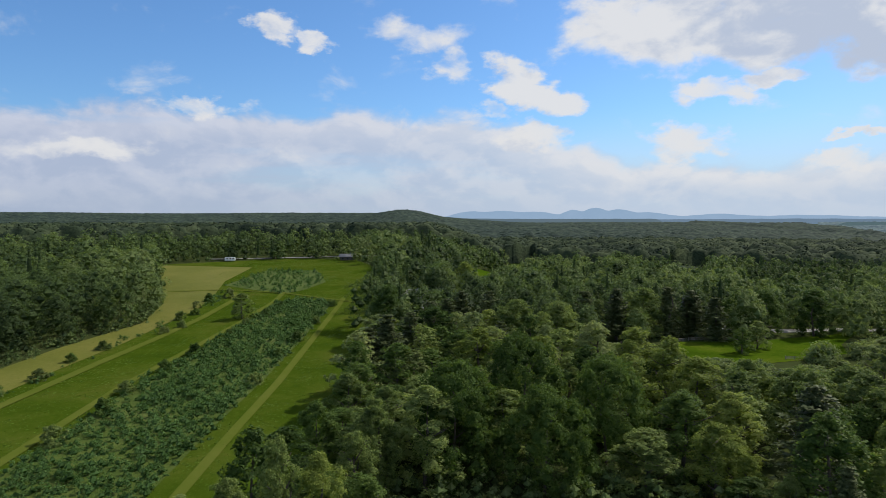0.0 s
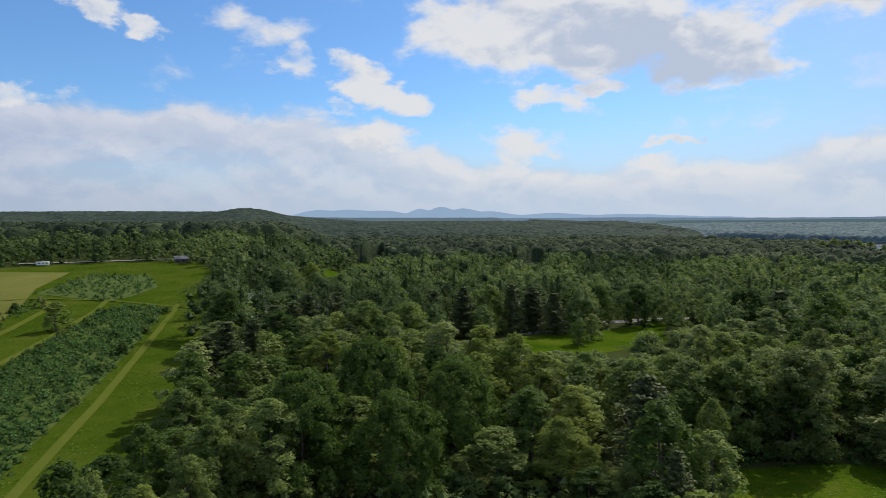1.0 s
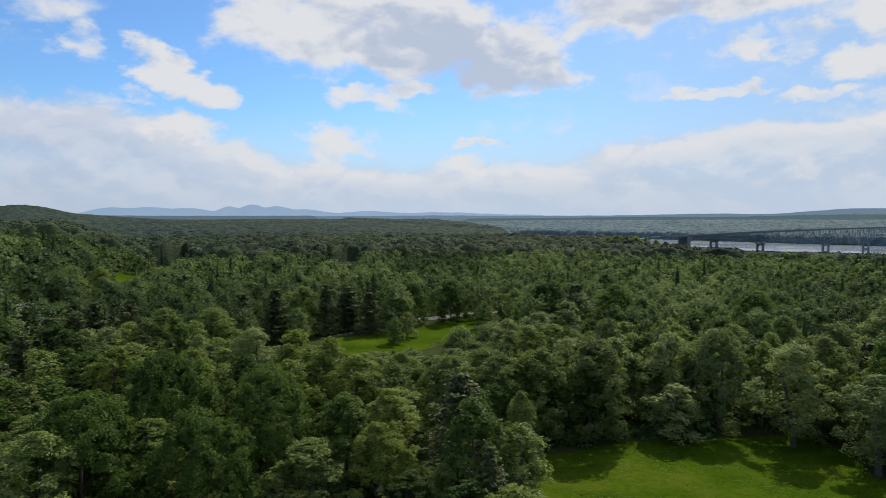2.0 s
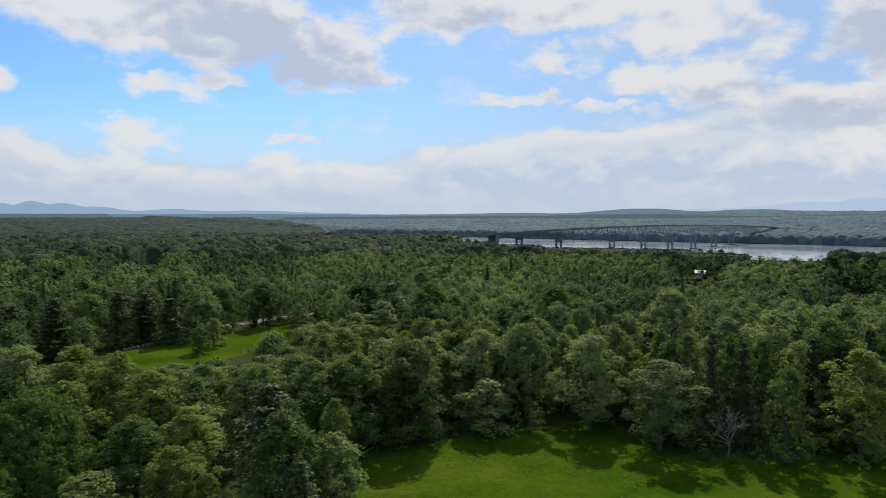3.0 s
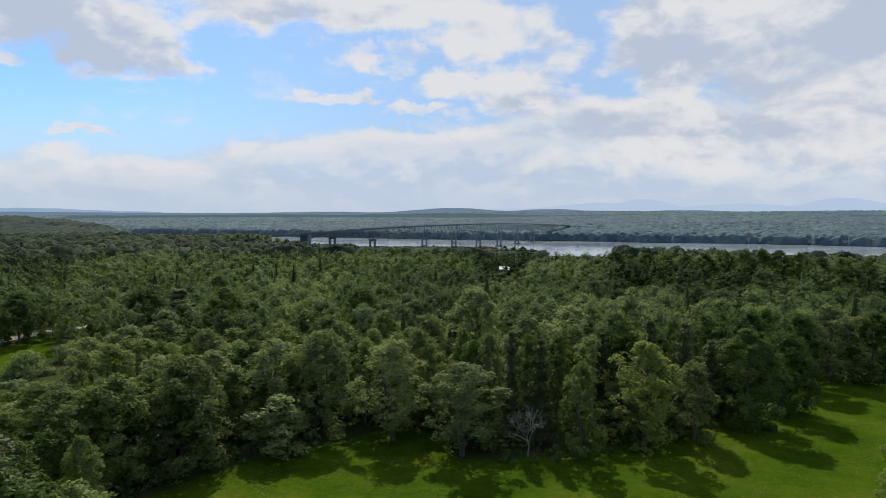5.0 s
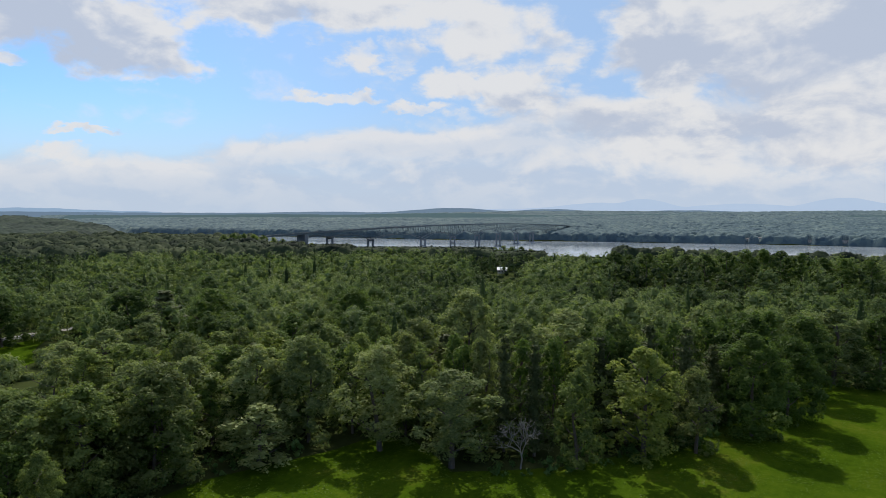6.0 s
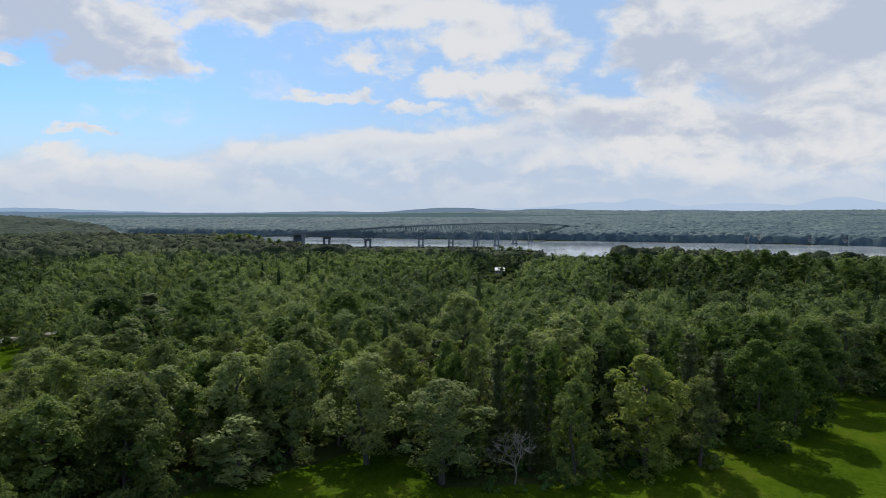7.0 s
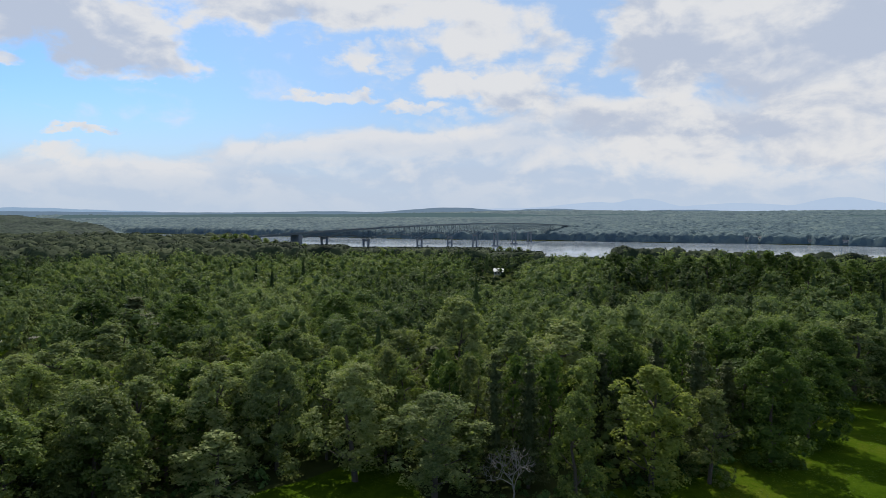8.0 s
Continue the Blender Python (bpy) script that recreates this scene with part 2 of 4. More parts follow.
def water_material():
    mat, k = material("river_water")
    pos = k.n("ShaderNodeNewGeometry").outputs["Position"]
    a = k.noise(pos, 0.006, 4.0, 0.6)
    b = k.noise(pos, 0.35, 4.0, 0.7)
    rough = k.n("ShaderNodeMapRange", {0: a, 1: 0.3, 2: 0.7, 3: 0.05, 4: 0.16}).outputs[0]
    bump = k.n("ShaderNodeBump", {"Strength": 0.04, "Height": b, "Distance": 0.3})
    finish(k, k.n("ShaderNodeBsdfPrincipled", {"Base Color": (0.25, 0.29, 0.33, 1), "Roughness": rough, "IOR": 1.33,
                                               "Normal": bump.outputs[0]}).outputs[0])
    return mat


WATER = water_material()


def haze_glow_material(name, low, high):
    """Far hills: a plain glowing backdrop, kilometres of haze painted into the colour."""
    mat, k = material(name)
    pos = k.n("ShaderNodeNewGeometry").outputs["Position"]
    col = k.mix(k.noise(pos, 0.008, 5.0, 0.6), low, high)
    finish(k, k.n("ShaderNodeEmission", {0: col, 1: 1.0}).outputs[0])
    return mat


# ---- mesh helpers ----
def mesh_from(name, verts, tris, mat=None, tint=None, soft=False):
    verts, tris = np.asarray(verts, np.float32), np.asarray(tris, np.int32)
    me = bpy.data.meshes.new(name)
    me.vertices.add(len(verts))
    me.vertices.foreach_set("co", verts.ravel())
    n, w = tris.shape
    me.loops.add(n * w)
    me.loops.foreach_set("vertex_index", tris.ravel())
    me.polygons.add(n)
    me.polygons.foreach_set("loop_start", np.arange(0, n * w, w, dtype=np.int32))
    me.polygons.foreach_set("use_smooth", np.full(n, soft))
    me.update(calc_edges=True)
    if tint is not None:
        me.attributes.new("tint", "FLOAT", "POINT").data.foreach_set("value", np.asarray(tint, np.float32))
    if mat:
        me.materials.append(mat)
    return me


def join(pieces):
    """Stack (verts, faces) pairs."""
    vs, fs, at = [], [], 0
    for v, f in pieces:
        v, f = np.asarray(v, float), np.asarray(f, int)
        vs.append(v), fs.append(f + at)
        at += len(v)
    return np.concatenate(vs), np.concatenate(fs)


OCT_V = np.array([(1, 0, 0), (-1, 0, 0), (0, 1, 0), (0, -1, 0), (0, 0, 1), (0, 0, -1)], float)
OCT_F = np.array([(0, 2, 4), (2, 1, 4), (1, 3, 4), (3, 0, 4), (2, 0, 5), (1, 2, 5), (3, 1, 5), (0, 3, 5)])


def unit(v):
    return v / np.maximum(np.linalg.norm(v, axis=-1, keepdims=True), 1e-9)


def blades(rng, at, out, size, quad=True, slim=0.55, stray=0.45):
    """Leaf sprays at the places given, turned roughly outwards. Folded diamonds, or single triangles."""
    n = len(at)
    nrm = unit(out + rng.normal(0, stray, (n, 3)))
    side = unit(np.cross(nrm, rng.normal(0, 1, (n, 3))))
    up = np.cross(nrm, side)
    s = (size * rng.uniform(0.6, 1.35, n))[:, None]
    if quad:
        v = np.stack([at - up * s * 0.5, at + side * s * slim - nrm * s * 0.12, at + up * s * 0.5 + nrm * s * 0.1, at - side * s * slim - nrm * s * 0.12], 1)
        f = np.array([(0, 1, 2), (0, 2, 3)])
    else:
        v = np.stack([at - up * s * 0.5, at + up * s * 0.35 + side * s * slim, at + up * s * 0.35 - side * s * slim], 1)
        f = np.array([(0, 1, 2)])
    w = v.shape[1]
    faces = (np.arange(n) * w)[:, None, None] + f[None]
    return v.reshape(-1, 3), faces.reshape(-1, 3), w


def crowns(rng, base, rad, high, lobes, twigs, leaves, size, clear=0.05, core=0.62, lobe=(0.28, 0.42), ragged=0.10, tints_given=None, point=1.0, stray=0.42):
    """Broad-leaved crowns for many trees at once: boughs round an uneven egg, each a dark heart with domed twigs of leaves over it.
    Returns verts, faces, and for every vert a tint."""
    n = len(base)
    up = np.array([0, 0, 1.0])
    u = (np.arange(lobes) + rng.uniform(0, 1, (n, lobes))) / lobes
    u = 0.03 + 0.97 * u ** 0.72
    prof = np.where(u < 0.36, 0.76 + 0.24 * np.sin(u / 0.36 * math.pi / 2), np.clip(1 - ((np.maximum(u, 0.36) - 0.36) / 0.645) ** 2.2, 0, 1) ** (0.46 * point))
    ang = np.arange(lobes) * 2.39996 + rng.uniform(0, 6.28, (n, 1)) + rng.normal(0, 0.5, (n, lobes))
    lean = 1 + 0.13 * np.sin(ang * 2 + rng.uniform(0, 6.28, (n, 1))) + 0.10 * np.sin(ang * 3 + rng.uniform(0, 6.28, (n, 1)))
    lr = rad[:, None] * rng.uniform(*lobe, (n, lobes)) * (1.04 - 0.14 * u)
    reach = np.maximum(rad[:, None] * prof * lean * rng.uniform(1 - 2.2 * ragged, 1 + ragged, (n, lobes)) - lr * 0.8, 0) * np.where(rng.uniform(0, 1, (n, lobes)) < 0.14, 0.45, 1.0)
    tall = high[:, None] * (clear + (1 - clear) * u) - lr * 0.75
    tall = np.maximum(tall, lr * 0.3)
    cen = base[:, None] + np.stack([np.cos(ang) * reach, np.sin(ang) * reach, tall], -1)
    hub = base + up * (high * (clear + (1 - clear) * 0.36))[:, None]
    tree_tint = rng.beta(1.6, 1.8, n) if tints_given is None else tints_given
    C, L = cen.reshape(-1, 3), lr.reshape(-1)
    H = np.repeat(hub, lobes, 0)
    m = len(C)
    stretch = np.stack([1 / np.repeat(rad, lobes), 1 / np.repeat(rad, lobes), 1.6 / np.repeat(high, lobes)], 1)
    whole = unit((C - H) * stretch)
    nv = len(OCT_V)
    cv = C[:, None] + OCT_V[None] * rng.uniform(0.85, 1.25, (m, nv, 1)) * (L * core)[:, None, None]
    cf = (np.arange(m) * nv)[:, None, None] + OCT_F[None]
    parts = [(cv.reshape(-1, 3), cf.reshape(-1, 3))]
    tints = [np.repeat(np.repeat(tree_tint, lobes), nv)]
    d = unit(rng.normal(0, 1, (m, twigs, 3)) + whole[:, None] * 0.75 + up * 0.40)
    T = C[:, None] + d * (L[:, None] * rng.uniform(0.72, 1.14, (m, twigs)))[..., None]
    cn = unit(d * 0.7 + whole[:, None] * 0.25 + up * 0.55)
    e1 = unit(np.cross(cn, rng.normal(0, 1, cn.shape)))
    e2 = np.cross(cn, e1)
    tr = L[:, None] * rng.uniform(0.26, 0.46, (m, twigs))
    q = np.sqrt(rng.uniform(0, 1, (m, twigs, leaves)))
    ph = rng.uniform(0, 6.28, (m, twigs, leaves))
    flat = e1[:, :, None] * np.cos(ph)[..., None] + e2[:, :, None] * np.sin(ph)[..., None]
    at = T[:, :, None] + (flat * q[..., None] - cn[:, :, None] * (0.80 * q ** 2)[..., None]) * tr[..., None, None] + rng.normal(0, 0.12, flat.shape) * tr[..., None, None]
    ln = unit(cn[:, :, None] + flat * q[..., None] * 0.75 + rng.normal(0, stray, flat.shape))
    v, f, w = blades(rng, at.reshape(-1, 3), ln.reshape(-1, 3), size, False, 0.5, stray * 0.6)
    parts.append((v, f))
    tints.append(np.repeat(np.repeat(tree_tint, lobes), twigs * leaves * w))
    v, f = join(parts)
    return v, f, np.concatenate(tints)


def conifers(rng, base, rad, high, tiers, per_tier, size, quad=True, clear=0.12, ragged=0.5):
    """Needle trees: tiers of drooping boughs round a spire."""
    n = len(base)
    tint = rng.uniform(0, 0.8, n)
    u = (np.arange(tiers) + rng.uniform(-0.3, 0.3, (n, tiers))) / tiers
    u = np.clip(u, 0, 0.985)
    z = clear + (1 - clear) * u
    reach = rad[:, None] * (1.0 - u) ** 0.55 * rng.uniform(1 - ragged, 1.12, (n, tiers)) + 0.25
    along = rng.uniform(0.12, 1.0, (n, tiers, per_tier)) ** 0.7
    boughs = 7
    which = np.arange(per_tier) % boughs
    ang = rng.uniform(0, 2 * math.pi, (n, tiers, 1)) + which * 2 * math.pi / boughs + rng.normal(0, 0.10, (n, tiers, per_tier)) / np.maximum(along, 0.25)
    bough = rng.uniform(1 - ragged, 1.15, (n, tiers, boughs))[..., which]
    r = reach[..., None] * along * bough
    x = base[:, 0, None, None] + np.cos(ang) * r
    y = base[:, 1, None, None] + np.sin(ang) * r
    zz = base[:, 2, None, None] + (high[:, None] * z)[..., None] - 0.22 * r + 0.30 * r * along ** 3 + rng.normal(0, 0.009, r.shape) * high[:, None, None]
    at = np.stack([x, y, zz], -1).reshape(-1, 3)
    out = np.stack([np.cos(ang) * 0.5, np.sin(ang) * 0.5, np.full(r.shape, 0.8)], -1).reshape(-1, 3)
    v1, f1, w = blades(rng, at, out, size, quad, 0.42)
    # the dark inside: a slim uneven spire
    ring = np.arange(7) / 7 * 2 * math.pi
    lev = np.array([0.0, 0.25, 0.5, 0.75])
    rr = rad[:, None, None] * 0.34 * ((1 - lev) ** 0.8)[None, :, None] * rng.uniform(0.6, 1.1, (n, 4, 7))
    sx = base[:, 0, None, None] + np.cos(ring) * rr
    sy = base[:, 1, None, None] + np.sin(ring) * rr
    sz = base[:, 2, None, None] + high[:, None, None] * (clear + (1 - clear) * lev)[None, :, None] + 0 * sx
    body = np.stack([sx, sy, sz], -1).reshape(n, -1, 3)
    tip = base + np.stack([0 * high, 0 * high, high * 0.97], 1)
    v2 = np.concatenate([body, tip[:, None]], 1)
    fs = []
    for i in range(3):
        for j in range(7):
            a, b = i * 7 + j, i * 7 + (j + 1) % 7
            fs += [(a, b, b + 7), (a, b + 7, a + 7)]
    fs += [(21 + j, 21 + (j + 1) % 7, 28) for j in range(7)]
    f2 = (np.arange(n) * 29)[:, None, None] + np.array(fs)[None]
    v, f = join([(v1, f1), (v2.reshape(-1, 3), f2.reshape(-1, 3))])
    t = np.concatenate([np.repeat(tint, tiers * per_tier * w), np.repeat(tint, 29)])
    return v, f, t


def tube(pts, radii, sides=7):
    """A tapered limb along points."""
    pts = np.asarray(pts, float)
    vs = []
    for i, (p, r) in enumerate(zip(pts, radii)):
        d = unit(pts[min(i + 1, len(pts) - 1)] - pts[max(i - 1, 0)])
        a = unit(np.cross(d, (0.31, 0.95, 0.07)))
        b = np.cross(d, a)
        for j in range(sides):
            t = 2 * math.pi * j / sides
            vs.append(p + (a * math.cos(t) + b * math.sin(t)) * r)
    fs = []
    for i in range(len(pts) - 1):
        for j in range(sides):
            p, q = i * sides + j, i * sides + (j + 1) % sides
            fs += [(p, q, q + sides), (p, q + sides, p + sides)]
    return np.array(vs), np.array(fs)


def box(cx, cy, cz, sx, sy, sz, turn=0.0):
    c, s = math.cos(turn), math.sin(turn)
    v = []
    for i in range(8):
        x, y, z = sx * ((i & 1) - 0.5), sy * ((i >> 1 & 1) - 0.5), sz * ((i >> 2) - 0.5)
        v.append((cx + x * c - y * s, cy + x * s + y * c, cz + z))
    f = [(0, 2, 1), (1, 2, 3), (4, 5, 6), (5, 7, 6), (0, 1, 4), (1, 5, 4), (2, 6, 3), (3, 6, 7), (0, 4, 2), (2, 4, 6), (1, 3, 5), (3, 7, 5)]
    return np.array(v), np.array(f)


def inside(poly, x, y):
    """Which of the points lie in the polygon."""
    x, y = np.asarray(x, float), np.asarray(y, float)
    hit = np.zeros(x.shape, bool)
    for (x0, y0), (x1, y1) in zip(poly, poly[1:] + poly[:1]):
        cross = (y0 > y) != (y1 > y)
        with np.errstate(divide="ignore", invalid="ignore"):
            hit ^= cross & (x < (x1 - x0) * (y - y0) / (y1 - y0 if y1 != y0 else 1e-9) + x0)
    return hit


def part(name, me, parent, label=""):
    ob = new(name, me)
    ob.parent = parent
    if label:
        tagged(ob, label)
    return ob


def smooth(a, b, x):
    t = np.clip((x - a) / (b - a), 0, 1)
    return t * t * (3 - 2 * t)


# ---- the lie of the land ----
WATER_Z = -27.0


def land(x, y):
    """Height of the ground."""
    x, y = np.asarray(x, float), np.asarray(y, float)
    shore = np.interp(y, (460, 560, 640, 720, 1000, 1600, 3000, 4500), (1130, 1040, 820, 740, 810, 1050, 1900, 2600))
    edge = np.minimum(450 + 0.45 * np.clip(y - 350, 0, 250) + 1.6 * np.clip(y - 600, 0, 3000), shore - np.interp(y, (700, 2600), (170, 1000)))
    z = -31.0 * smooth(edge, shore + 40, x)
    far = np.interp(y, (-900, -164, 20, 334, 611, 946, 1500, 3000), (1790, 1836, 1848, 1801, 1751, 1678, 1600, 1500)) + 6 * np.sin(y / 97.0 + 1)
    rise = 13 * smooth(far, far + 60, x) + 26 * smooth(far + 20, far + 900, x) + 46 * smooth(2900, 4300, x)
    z = z + (rise - 0) * (x > far - 1) + 4 * smooth(far + 100, far + 300, x) * np.sin(x / 190 + y / 260)
    z = z + smooth(70, -20, x) * np.clip(0.045 * (y - 100), 0, 21) * smooth(2600, 1500, y)
    d = np.hypot(x, y)
    az = np.degrees(np.arctan2(x, y))
    # the wooded hill and the higher country to the left of the river
    z = z + 50 * np.exp(-((az + 3.4) / 3.6) ** 2 - ((d - 2600) / 520) ** 2)
    z = z + 52 * smooth(2300, 3600, d) * smooth(8, -6, az) + 14 * smooth(1500, 3200, d) * smooth(50, 20, az)
    z = z + 3.0 * np.sin(x / 240 + 1.3) * np.cos(y / 210) * smooth(750, 1300, d) * (x < edge + 200)
    return z


FIELD_ALL = [(-26, 122), (-24, 140), (-20, 174), (-28, 205), (-30, 250), (-34, 319), (-37, 410), (-66, 482), (-118, 482), (-156, 466), (-196, 444),
             (-126, 290), (-114, 245), (-119, 228), (-124, 205), (-126, 180), (-128, 100), (-120, 40), (-30, 40), (-28, 100)]
LAWN = [(62, 86), (80, 106), (101, 104), (124, 93), (133, 91), (136, 83), (131, 75), (125, 68), (130, 60), (137, 51), (148, 43), (161, 34), (186, 25), (209, 14),
        (229, 11), (229, -12), (226, -120), (-10, -120), (-20, -40), (10, 30), (44, 62)]
GLADE = [(76, 206), (80, 224), (86, 243), (122, 246), (132, 250), (157, 259), (182, 276), (168, 262), (147, 238), (140, 222), (118, 211), (96, 204)]
LANE = [(136, 263), (172, 267), (206, 262), (250, 262), (250, 268), (206, 270), (172, 274), (136, 271)]
FAR_GLADES = [[(20, 440), (44, 445), (42, 505), (22, 500)], [(52, 560), (82, 560), (96, 690), (62, 690)], [(235, 650), (285, 655), (290, 690), (245, 690)]]
CLEAR = [FIELD_ALL, LAWN, GLADE, LANE, *FAR_GLADES]


def build_ground():
    rings = np.concatenate([np.linspace(0, 700, 71), np.geomspace(720, 4890, 70)])
    seg = 300
    ang = np.arange(seg) / seg * 2 * math.pi
    x = rings[:, None] * np.cos(ang)
    y = rings[:, None] * np.sin(ang)
    v = np.stack([x, y, land(x, y)], -1).reshape(-1, 3)
    i, j = np.meshgrid(np.arange(len(rings) - 1), np.arange(seg), indexing="ij")
    a, b = i * seg + j, i * seg + (j + 1) % seg
    q = np.stack([a, a + seg, b + seg, b], -1).reshape(-1, 4)
    me = mesh_from("ground", v, q, FLOOR)
    me.polygons.foreach_set("use_smooth", np.ones(len(q), bool))
    tagged(new("ground", me), "dark leafy ground rolling away to wooded hills", "ground", kind="structure")


def flat_patch(name, poly, mat, over, label, category="grass"):
    """A sheet of ground cover, draped a little above the land."""
    bm = bmesh.new()
    bm.faces.new([bm.verts.new((x, y, 0)) for x, y in poly])
    bmesh.ops.triangulate(bm, faces=bm.faces[:])
    lo = [min(p[i] for p in poly) for i in (0, 1)]
    hi = [max(p[i] for p in poly) for i in (0, 1)]
    for i in (0, 1):
        for c in np.arange(lo[i] + 6, hi[i], 10.0):
            bmesh.ops.bisect_plane(bm, geom=bm.verts[:] + bm.edges[:] + bm.faces[:], plane_co=(c, c, 0), plane_no=(1, 0, 0) if i == 0 else (0, 1, 0))
    for v in bm.verts:
        v.co.z = float(land(v.co.x, v.co.y)) + over
    bm.normal_update()
    for f in bm.faces:
        if f.normal.z < 0:
            f.normal_flip()
    me = bpy.data.meshes.new(name)
    bm.to_mesh(me)
    bm.free()
    me.materials.append(mat)
    return tagged(new(name, me), label, category, kind="structure")


build_ground()
flat_patch("meadow", LAWN, MEADOW, 0.10, "bright green mown meadow beside the woods", "meadow")
flat_patch("field", FIELD_ALL, FIELD, 0.12, "long green hay field between woods", "field")
flat_patch("glade", GLADE, MEADOW, 0.10, "sunlit green clearing among trees", "meadow")
flat_patch("lane", LANE, ROADWAY, 0.10, "pale gravel lane under trees", "road")
for poly in FAR_GLADES:
    flat_patch("clearing", poly, MEADOW, 0.12, "small bright green clearing in the woods", "meadow")
flat_patch("dry_field", [(-193, 440), (-126, 292), (-115, 247), (-119, 230), (-124, 205), (-126, 180), (-127, 120), (-112, 120), (-109, 180), (-106, 215),
                         (-105, 276), (-112, 318), (-122, 362), (-126, 428), (-186, 440)], TAN, 0.22, "tan dry grass field by the woods", "field")
SCRUB = [(-76, 297), (-75, 245), (-77, 212), (-80, 168), (-79, 136), (-79, 60), (-49, 60), (-49, 139), (-48, 170), (-48, 220), (-49, 250), (-50, 288), (-58, 300)]
UPPER_SCRUB = [(-117, 346), (-112, 410), (-80, 412), (-65, 359), (-71, 330), (-79, 317)]
flat_patch("scrub_floor", SCRUB, ROUGH_GRASS, 0.22, "rough uncut grass under low scrub", "grass")
flat_patch("upper_scrub_floor", UPPER_SCRUB, ROUGH_GRASS, 0.22, "rough uncut grass under low scrub", "grass")


def strip(line, half):
    """A ribbon of constant width along a line in plan."""
    p = np.array(line, float)
    d = unit(np.gradient(p, axis=0))
    n = np.stack([-d[:, 1], d[:, 0]], 1) * half
    return [tuple(q) for q in p + n] + [tuple(q) for q in (p - n)[::-1]]


flat_patch("mown_path", strip([(-45, 60), (-44, 100), (-44, 139), (-43.5, 169), (-44.5, 221), (-46, 287), (-47, 305)], 1.1), TRACK, 0.30, "pale mown path through the field", "path")
flat_patch("mown_path", strip([(-82, 60), (-82, 112), (-82.5, 136), (-83, 168), (-80, 212), (-78, 245), (-77, 295), (-79, 319)], 1.2), TRACK, 0.34, "pale mown path through the field", "path")
flat_patch("mown_path", strip([(-104, 60), (-104, 150), (-101, 190), (-98, 221), (-96, 260), (-97, 300), (-104, 322)], 1.5), TRACK, 0.30, "pale mown path through the field", "path")
flat_patch("mown_path", strip([(-33, 289), (-56, 304), (-79, 320), (-110, 330), (-138, 324)], 1.1), TRACK, 0.40, "pale mown path through the field", "path")
flat_patch("country_road", strip([(-175, 478), (-140, 484), (-100, 492), (-60, 502), (0, 512)], 2.6), ROADWAY, 0.5, "pale asphalt road behind the field", "road")

me = mesh_from("river", [(540, -2600, WATER_Z), (2600, -2600, WATER_Z), (2600, 4200, WATER_Z), (540, 4200, WATER_Z)], [(0, 1, 2, 3)], WATER)
tagged(new("river", me), "broad grey-blue river with soft ripples", "river", kind="structure")


# ---- trees ----
TREE_MESHES = {}


MODELS = {      # boughs, twigs on each, leaves on each, leaf size, crown radius, height, bare stem, heart, bough sizes, raggedness, pointedness
    "great": (80, 13, 24, 0.34, 9.5, 21.0, 0.03, 0.46, (0.19, 0.30), 0.08, 0.8),
    "big": (48, 13, 22, 0.33, 6.2, 20.0, 0.03, 0.44, (0.26, 0.40), 0.09, 0.85),
    "big_near": (54, 13, 25, 0.30, 6.2, 20.0, 0.03, 0.44, (0.25, 0.38), 0.09, 0.85),
    "broad": (38, 12, 20, 0.28, 4.1, 18.0, 0.03, 0.44, (0.30, 0.44), 0.09, 0.9),
    "airy": (46, 13, 18, 0.25, 3.9, 17.0, 0.03, 0.38, (0.26, 0.40), 0.13, 1.0),
    "airy_near": (52, 14, 22, 0.21, 3.9, 17.0, 0.03, 0.38, (0.26, 0.38), 0.13, 1.0),
    "stemmed": (48, 17, 16, 0.22, 3.9, 17.0, 0.18, 0.34, (0.25, 0.40), 0.14, 1.0),
    "plain": (30, 13, 9, 0.42, 4.4, 18.0, 0.03, 0.46, (0.32, 0.46), 0.09, 0.9),
    "loose": (30, 13, 9, 0.38, 4.2, 17.0, 0.03, 0.42, (0.30, 0.44), 0.12, 1.0),
}


